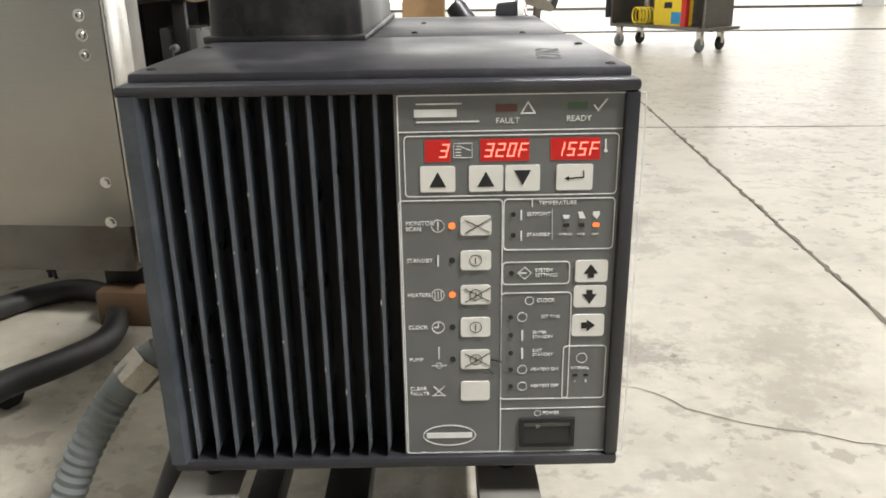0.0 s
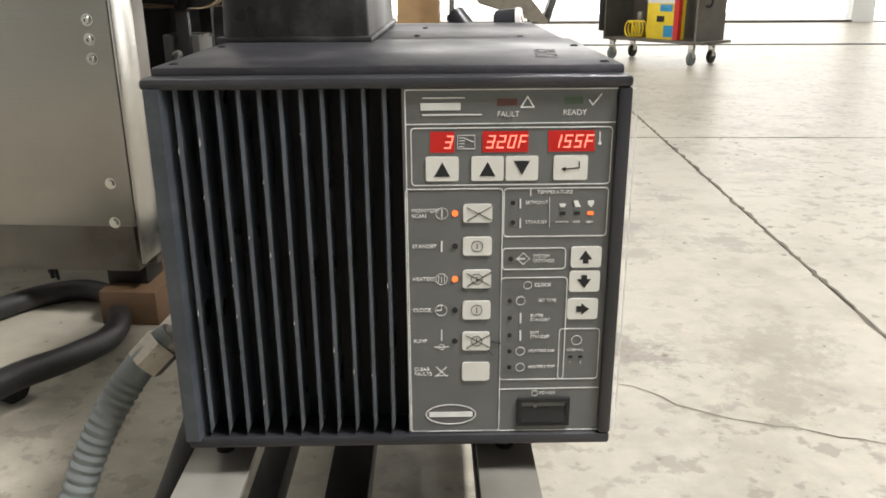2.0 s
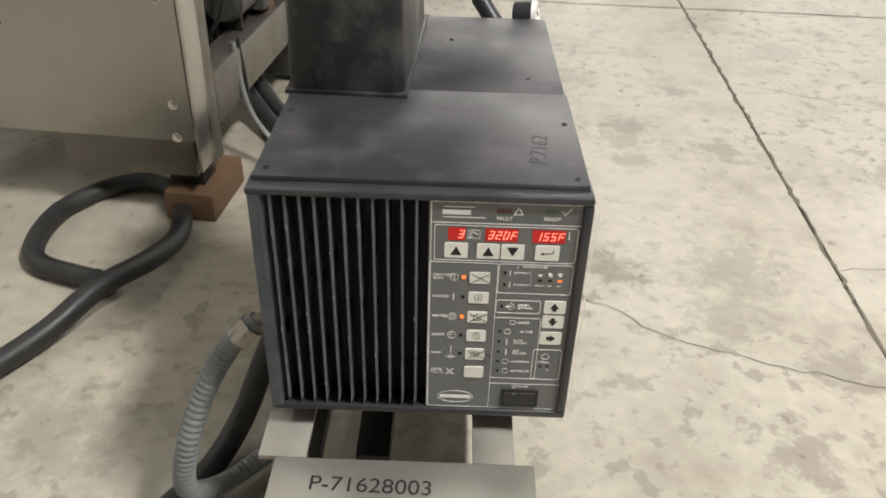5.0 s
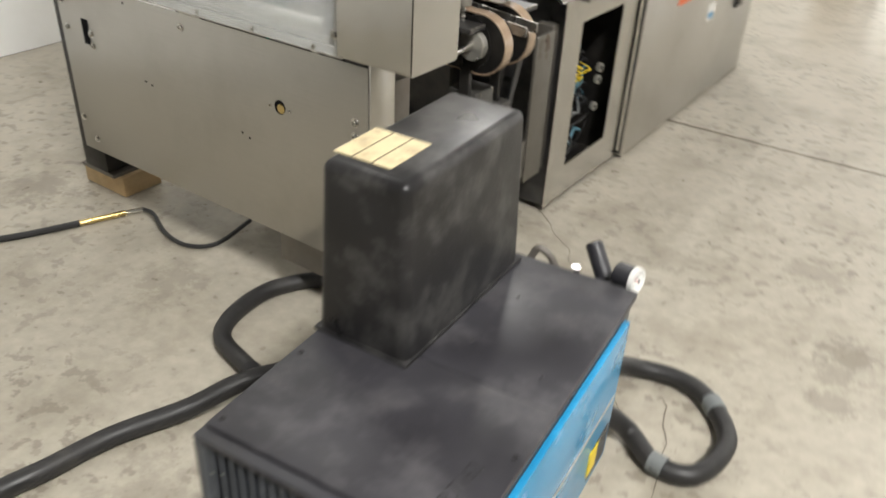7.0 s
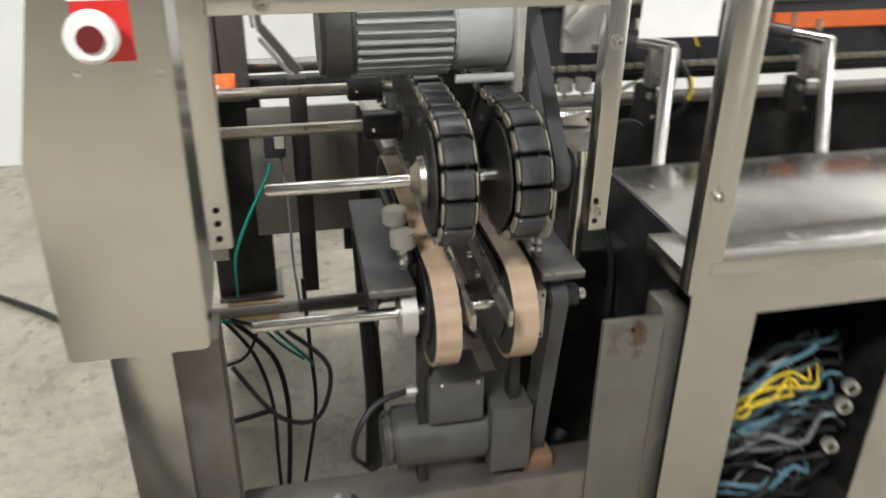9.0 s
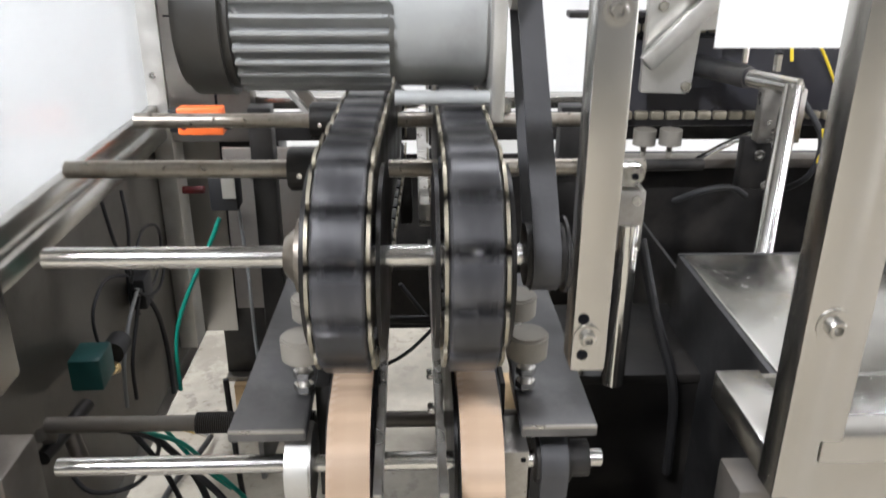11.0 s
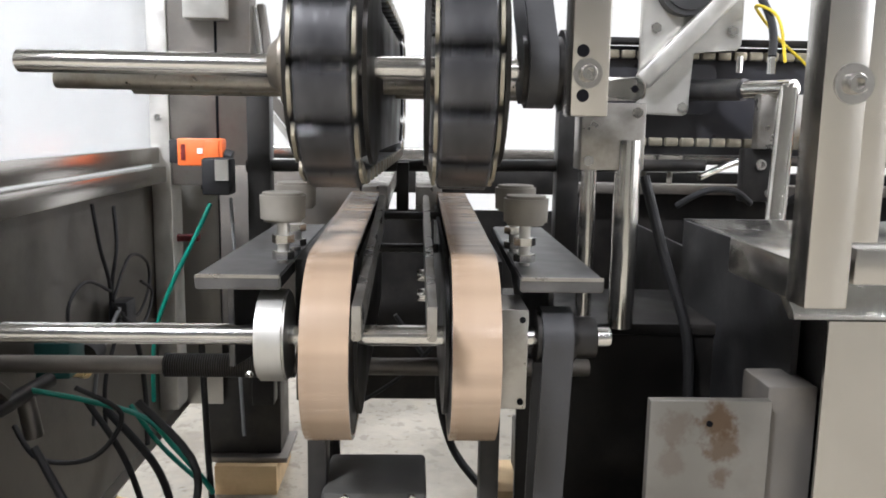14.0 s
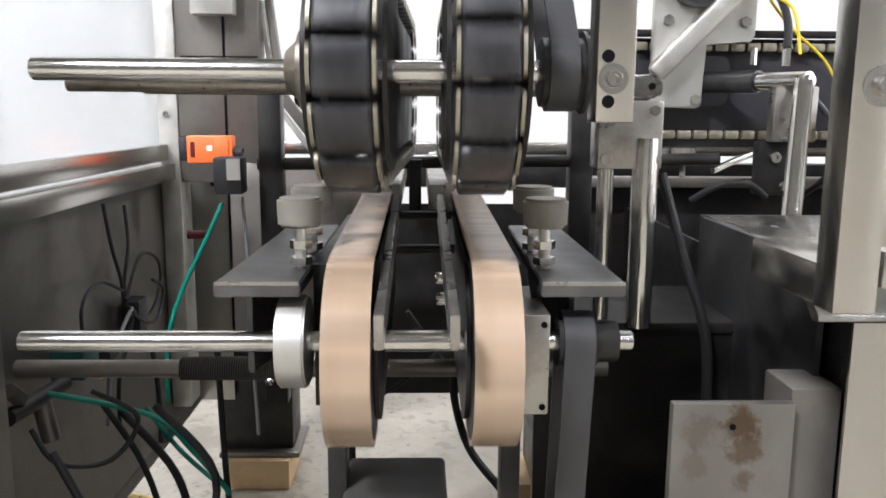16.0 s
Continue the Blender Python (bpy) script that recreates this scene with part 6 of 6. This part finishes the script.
part("bar", cyl((-1.02, 1.78, 0.625), (-1.16, 1.80, 0.625), 0.012, None, 12), BLACK_STEEL, _t)
part("elbow", cyl((-1.10, 1.79, 0.62), (-1.10, 1.80, 0.56), 0.013, None, 12), WORN_STEEL, _t)
part("nut", cyl((-1.03, 1.78, 0.66), (-1.05, 1.785, 0.64), 0.012, None, 6), WORN_STEEL, _t)
_t = thing("junction_box", (-1.62, 1.75, 0.57), 0, "small black junction box with wires on the guard wall", "junction box")
part("body", box(-1.66, -1.60, 1.745, 1.78, 0.575, 0.645, 0.004), BLACK_INK, _t)
part("latch", box(-1.60, -1.597, 1.755, 1.77, 0.605, 0.625), CHROME, _t)
_t = thing("indicator_tag", (-1.95, 1.77, 0.70), 0, "small white tag with red lead beside the leg", "tag")
part("tag", box(-1.965, -1.955, 1.76, 1.785, 0.712, 0.745), PAPER, _t)
part("lead", cyl((-1.955, 1.785, 0.728), (-1.95, 1.85, 0.73), 0.010, None, 10), DARK_RED, _t)
WIRES = (
    ([(-0.90, 1.87, 0.62), (-0.88, 1.95, 0.50), (-0.90, 2.03, 0.47), (-0.92, 2.06, 0.58), (-0.95, 1.98, 0.66)], 0.005, BLACK_INK, "looped black cable"),
    ([(-1.6, 2.29, 0.62), (-1.6, 2.36, 0.52), (-1.5, 2.42, 0.47), (-1.3, 2.45, 0.47)], 0.005, BLACK_INK, "black cable crossing the bay"),
    ([(-1.3, 2.40, 0.75), (-1.3, 2.385, 0.63), (-1.31, 2.375, 0.55), (-1.28, 2.40, 0.46), (-1.2, 2.45, 0.42)], 0.007, BLACK_INK, "black plug lead"),
    ([(-1.5, 2.2, 0.45), (-1.45, 2.3, 0.53), (-1.48, 2.38, 0.60)], 0.004, BLACK_INK, "thin black wire"),
    ([(-1.04, 2.64, 0.95), (-1.0, 2.66, 0.85), (-0.975, 2.69, 0.74), (-0.97, 2.695, 0.60)], 0.007, BLACK_INK, "black cable running down the bulkhead"),
    ([(-1.05, 2.58, 0.52), (-1.0, 2.5, 0.48), (-0.92, 2.45, 0.44)], 0.005, BLACK_INK, "short black motor lead"),
    ([(-0.80, 2.20, 0.585), (-0.78, 2.14, 0.58), (-0.76, 2.10, 0.54), (-0.78, 2.09, 0.46), (-0.83, 2.12, 0.38), (-0.80, 2.2, 0.32)], 0.006, BLACK_INK, "black motor cable"),
    ([(-0.735, 2.05, 0.40), (-0.73, 2.06, 0.30), (-0.70, 2.05, 0.18), (-0.62, 2.03, 0.08), (-0.5, 1.95, 0.02)], 0.008, GREY_CABLE, "grey cable over the lower beam"),
    ([(-0.73, 2.08, 0.40), (-0.725, 2.09, 0.30), (-0.70, 2.07, 0.16), (-0.60, 2.0, 0.03)], 0.006, BLACK_INK, "black cable over the lower beam"),
    ([(-1.66, 3.0, 1.55), (-1.58, 3.02, 1.35), (-1.50, 3.05, 1.22), (-1.46, 3.04, 1.15)], 0.0075, BLACK_INK, "black sensor cable"),
    ([(-1.45, 3.06, 1.14), (-1.47, 3.05, 1.22), (-1.55, 3.04, 1.25), (-1.62, 3.12, 1.20), (-1.64, 3.2, 1.14), (-1.63, 3.25, 1.05)], 0.003, YELLOW, "yellow sensor cable"),
    ([(-1.48, 3.11, 1.06), (-1.45, 3.14, 1.0), (-1.45, 3.13, 0.93), (-1.50, 3.10, 0.88)], 0.006, BLACK_INK, "black sensor cable"),
    ([(-1.44, 3.135, 1.02), (-1.435, 3.14, 0.985), (-1.445, 3.135, 0.95)], 0.0035, YELLOW, "yellow sensor cable sleeve"),
    ([(-1.46, 3.02, 0.886), (-1.44, 2.98, 0.91), (-1.42, 2.92, 0.91), (-1.45, 2.88, 0.88)], 0.006, BLACK_INK, "black cable on the table edge"),
)
for _pts, _r, _m, _lab in WIRES:
    XF = REAR if _pts[0][1] > 2.85 else MACH
    cable("cable", _pts, _r, _m, _lab + " in the machine", "cable")

# cable bundle in the cabinet window
XF = MACH
rnd = random.Random(4)
for _k in range(64):
    _m = rnd.choice((GREY_CABLE, PALE_BLUE, PALE_BLUE, BLACK_INK, BLACK_INK, BLACK_INK, RUBBER, GREY_CABLE, CONDUIT))
    _r = 0.0028 + 0.0032 * rnd.random() ** 2
    _z0 = 0.07 + 0.40 * rnd.random()
    _z1 = min(0.53, _z0 + rnd.uniform(-0.02, 0.16))
    _y0, _y1 = 2.80 + rnd.uniform(0, 0.10), 3.16 + rnd.uniform(0, 0.14)
    _x = -0.80 - rnd.uniform(0, 0.16)
    if 28 < _k < 33:
        _m, _r, _z0, _z1, _x, _y1 = YELLOW, 0.0032, 0.385 + 0.008 * (_k - 29), 0.455 + 0.012 * (_k - 29), -0.795, 3.08 + 0.02 * (_k - 29)
    _pts = [(_x - 0.03, _y0 - 0.02, _z0 - 0.03)]
    for _q in (0.2, 0.45, 0.7, 0.9):
        _pts.append((_x + 0.035 * rnd.uniform(-1, 1), _y0 + (_y1 - _y0) * _q, _z0 + (_z1 - _z0) * _q + 0.022 * rnd.uniform(-1, 1)))
    _pts += [(_x, _y1, _z1), (_x - 0.04, _y1 + 0.03, _z1 - rnd.uniform(-0.02, 0.05))]
    cable("cable", _pts, _r, _m, {"yellow_plastic": "yellow wire", "grey_cable": "grey wire", "grey_conduit": "grey wire", "pale_blue_tube": "pale blue tube"}.get(_m.name, "black wire") + " bundled inside the cabinet window", "cable", "cabinet wiring")
for _y, _z in ((3.20, 0.475), (3.195, 0.425), (3.19, 0.31)):
    _t = thing("cable_gland", (-0.75, _y, _z), 0, "white ringed gland inside the cabinet", "cable gland", "cable glands")
    part("ring", cyl((-0.765, _y + 0.003, _z), (-0.75, _y, _z), 0.018, None, 20), ALU, _t)
    part("core", cyl((-0.75, _y, _z), (-0.748, _y, _z), 0.010, None, 16), BLACK_INK, _t)

XF = Matrix()
# ---- far part of the hall ----
cart = thing("tool_cart", (1.74, 7.70, 0), -47, "grey steel tool cart on casters holding a yellow box and hose", "cart")
CW, CD = 1.0, 0.44


def cpart(name, bm, m, label="", parent=None):
    return part(name, bm, m, parent or cart, label, True)


cpart("deck", box(-CW / 2, CW / 2 + 0.08, -CD / 2, CD / 2, 0.185, 0.21, 0.004), WORN_STEEL)
cpart("side", box(-CW / 2, -CW / 2 + 0.02, -CD / 2, CD / 2, 0.21, 1.0), WORN_STEEL)
cpart("side", box(CW / 2 - 0.02, CW / 2, -CD / 2, CD / 2, 0.21, 1.0), WORN_STEEL)
cpart("back", box(-CW / 2 + 0.02, CW / 2 - 0.02, CD / 2 - 0.02, CD / 2, 0.21, 1.0), WORN_STEEL)
cpart("top", box(-CW / 2, CW / 2, -CD / 2, CD / 2, 1.0, 1.03), WORN_STEEL)
cpart("bumper", box(-CW / 2 - 0.05, -CW / 2, -CD / 2 - 0.02, -CD / 2 + 0.05, 0.26, 1.0, 0.01), BLACK_INK)
cpart("handle", tube([(CW / 2, -0.1, 0.5), (CW / 2 + 0.05, -0.1, 0.52), (CW / 2 + 0.05, -0.1, 0.7), (CW / 2, -0.1, 0.72)], 0.01, None, 8), BLACK_INK)
for _x in (-CW / 2 + 0.07, CW / 2 - 0.07):
    for _y in (-CD / 2 + 0.06, CD / 2 - 0.06):
        _c = cpart("caster", cyl((_x - 0.016, _y, 0.06), (_x + 0.016, _y, 0.06), 0.06, None, 24, None, 0.006), BLACK_STEEL if _y > 0 else CONDUIT)
        cpart("fork", box(_x - 0.026, _x + 0.026, _y - 0.02, _y + 0.02, 0.06, 0.185, 0.004), CHROME, "", _c)
M = cart.matrix_basis
_bx = thing("product_box", tuple(M @ Vector((0.10, -0.10, 0.21))), -49, "yellow, red and blue printed box standing in the cart", "box")
part("carton", box(-0.17, 0.17, -0.05, 0.05, 0, 0.36, 0.003), YELLOW, _bx, local=True)
part("print_patch", box(0.12, 0.171, -0.052, 0.0, 0, 0.36), RED, _bx, local=True)
part("print_patch", box(-0.17, 0.12, -0.052, -0.05, 0.31, 0.36), PAPER, _bx, local=True)
part("print_patch", box(0.02, 0.12, -0.053, -0.05, 0.02, 0.12), BLUE, _bx, local=True)
part("print_patch", box(-0.06, 0.02, -0.053, -0.05, 0.15, 0.20), BLACK_INK, _bx, local=True)
part("print_patch", box(-0.03, 0.10, -0.0525, -0.05, 0.24, 0.30), BLUE, _bx, local=True)
_pc = M @ Vector((-0.22, -0.10, 0.29))
_b = bmesh.new()
for _k in range(5):
    tube([(_pc.x + 0.03 * _k - 0.06 + 0.055 * math.cos(radians(a)) * 0.5, _pc.y - 0.06 * math.cos(radians(a)), _pc.z - 0.005 + 0.07 * math.sin(radians(a))) for a in range(0, 361, 40)], 0.008, _b, 8, 3)
solo("coiled_hose", _b, YELLOW, "coiled yellow hose on the cart shelf", "hose")
solo("spray_can", cyl(tuple(M @ Vector((-0.28, 0.05, 0.21))), tuple(M @ Vector((-0.28, 0.05, 0.43))), 0.035, None, 18, None, 0.006), ALU, "silver spray can on the cart shelf", "can")
_t = thing("cardboard_box", (-0.55, 9.0, 0), 0, "brown cardboard carton with dark printing", "cardboard box")
part("carton", box(-0.80, -0.36, 8.80, 9.20, 0, 1.0, 0.004), CARDBOARD, _t)
for _k in range(2):
    part("print_bar", box(-0.66 + 0.04 * _k, -0.44, 8.796, 8.801, 0.66 - 0.05 * _k, 0.685 - 0.05 * _k), OLD_WOOD, _t)
ch = thing("metal_chute", (0.2, 8.0, 0), 0, "brown-grey sheet metal chute on a folding stand", "chute")
part("trough", prism([(-0.25, 1.0), (0.05, 0.52), (0.66, 0.33), (0.70, 0.36), (0.30, 0.85), (0.1, 1.05)], "y", 7.7, 8.2, None, 0.004), DULL_SHAFT, ch)
part("paddle", box(-0.03, 0.03, 7.8, 8.1, -0.12, 0.12, 0.01, None, 2, Matrix.Translation((0.72, 0, 0.46)) @ Matrix.Rotation(radians(18), 4, "Y")), PLATE, ch)
for _x in (-0.2, 0.55):
    for _y in (7.72, 8.16):
        part("leg", box(_x - 0.02, _x + 0.02, _y - 0.02, _y + 0.02, 0, 0.36 if _x > 0 else 0.92), WORN_STEEL, ch)


# ---- movement ----
def motions():
    steps = [0.1 * k for k in range(161)]
    for ob, phase, r, d, way, rise in MOVERS:
        walk(ob, [(t, loop_pose(phase + way * SPEED * t, r, d, rise)) for t in steps])
    for ob, c, rate in SPINNERS:
        walk(ob, [(t, pose(0, 0, 0, 0, rate * t, 0)) for t in steps])


motions()
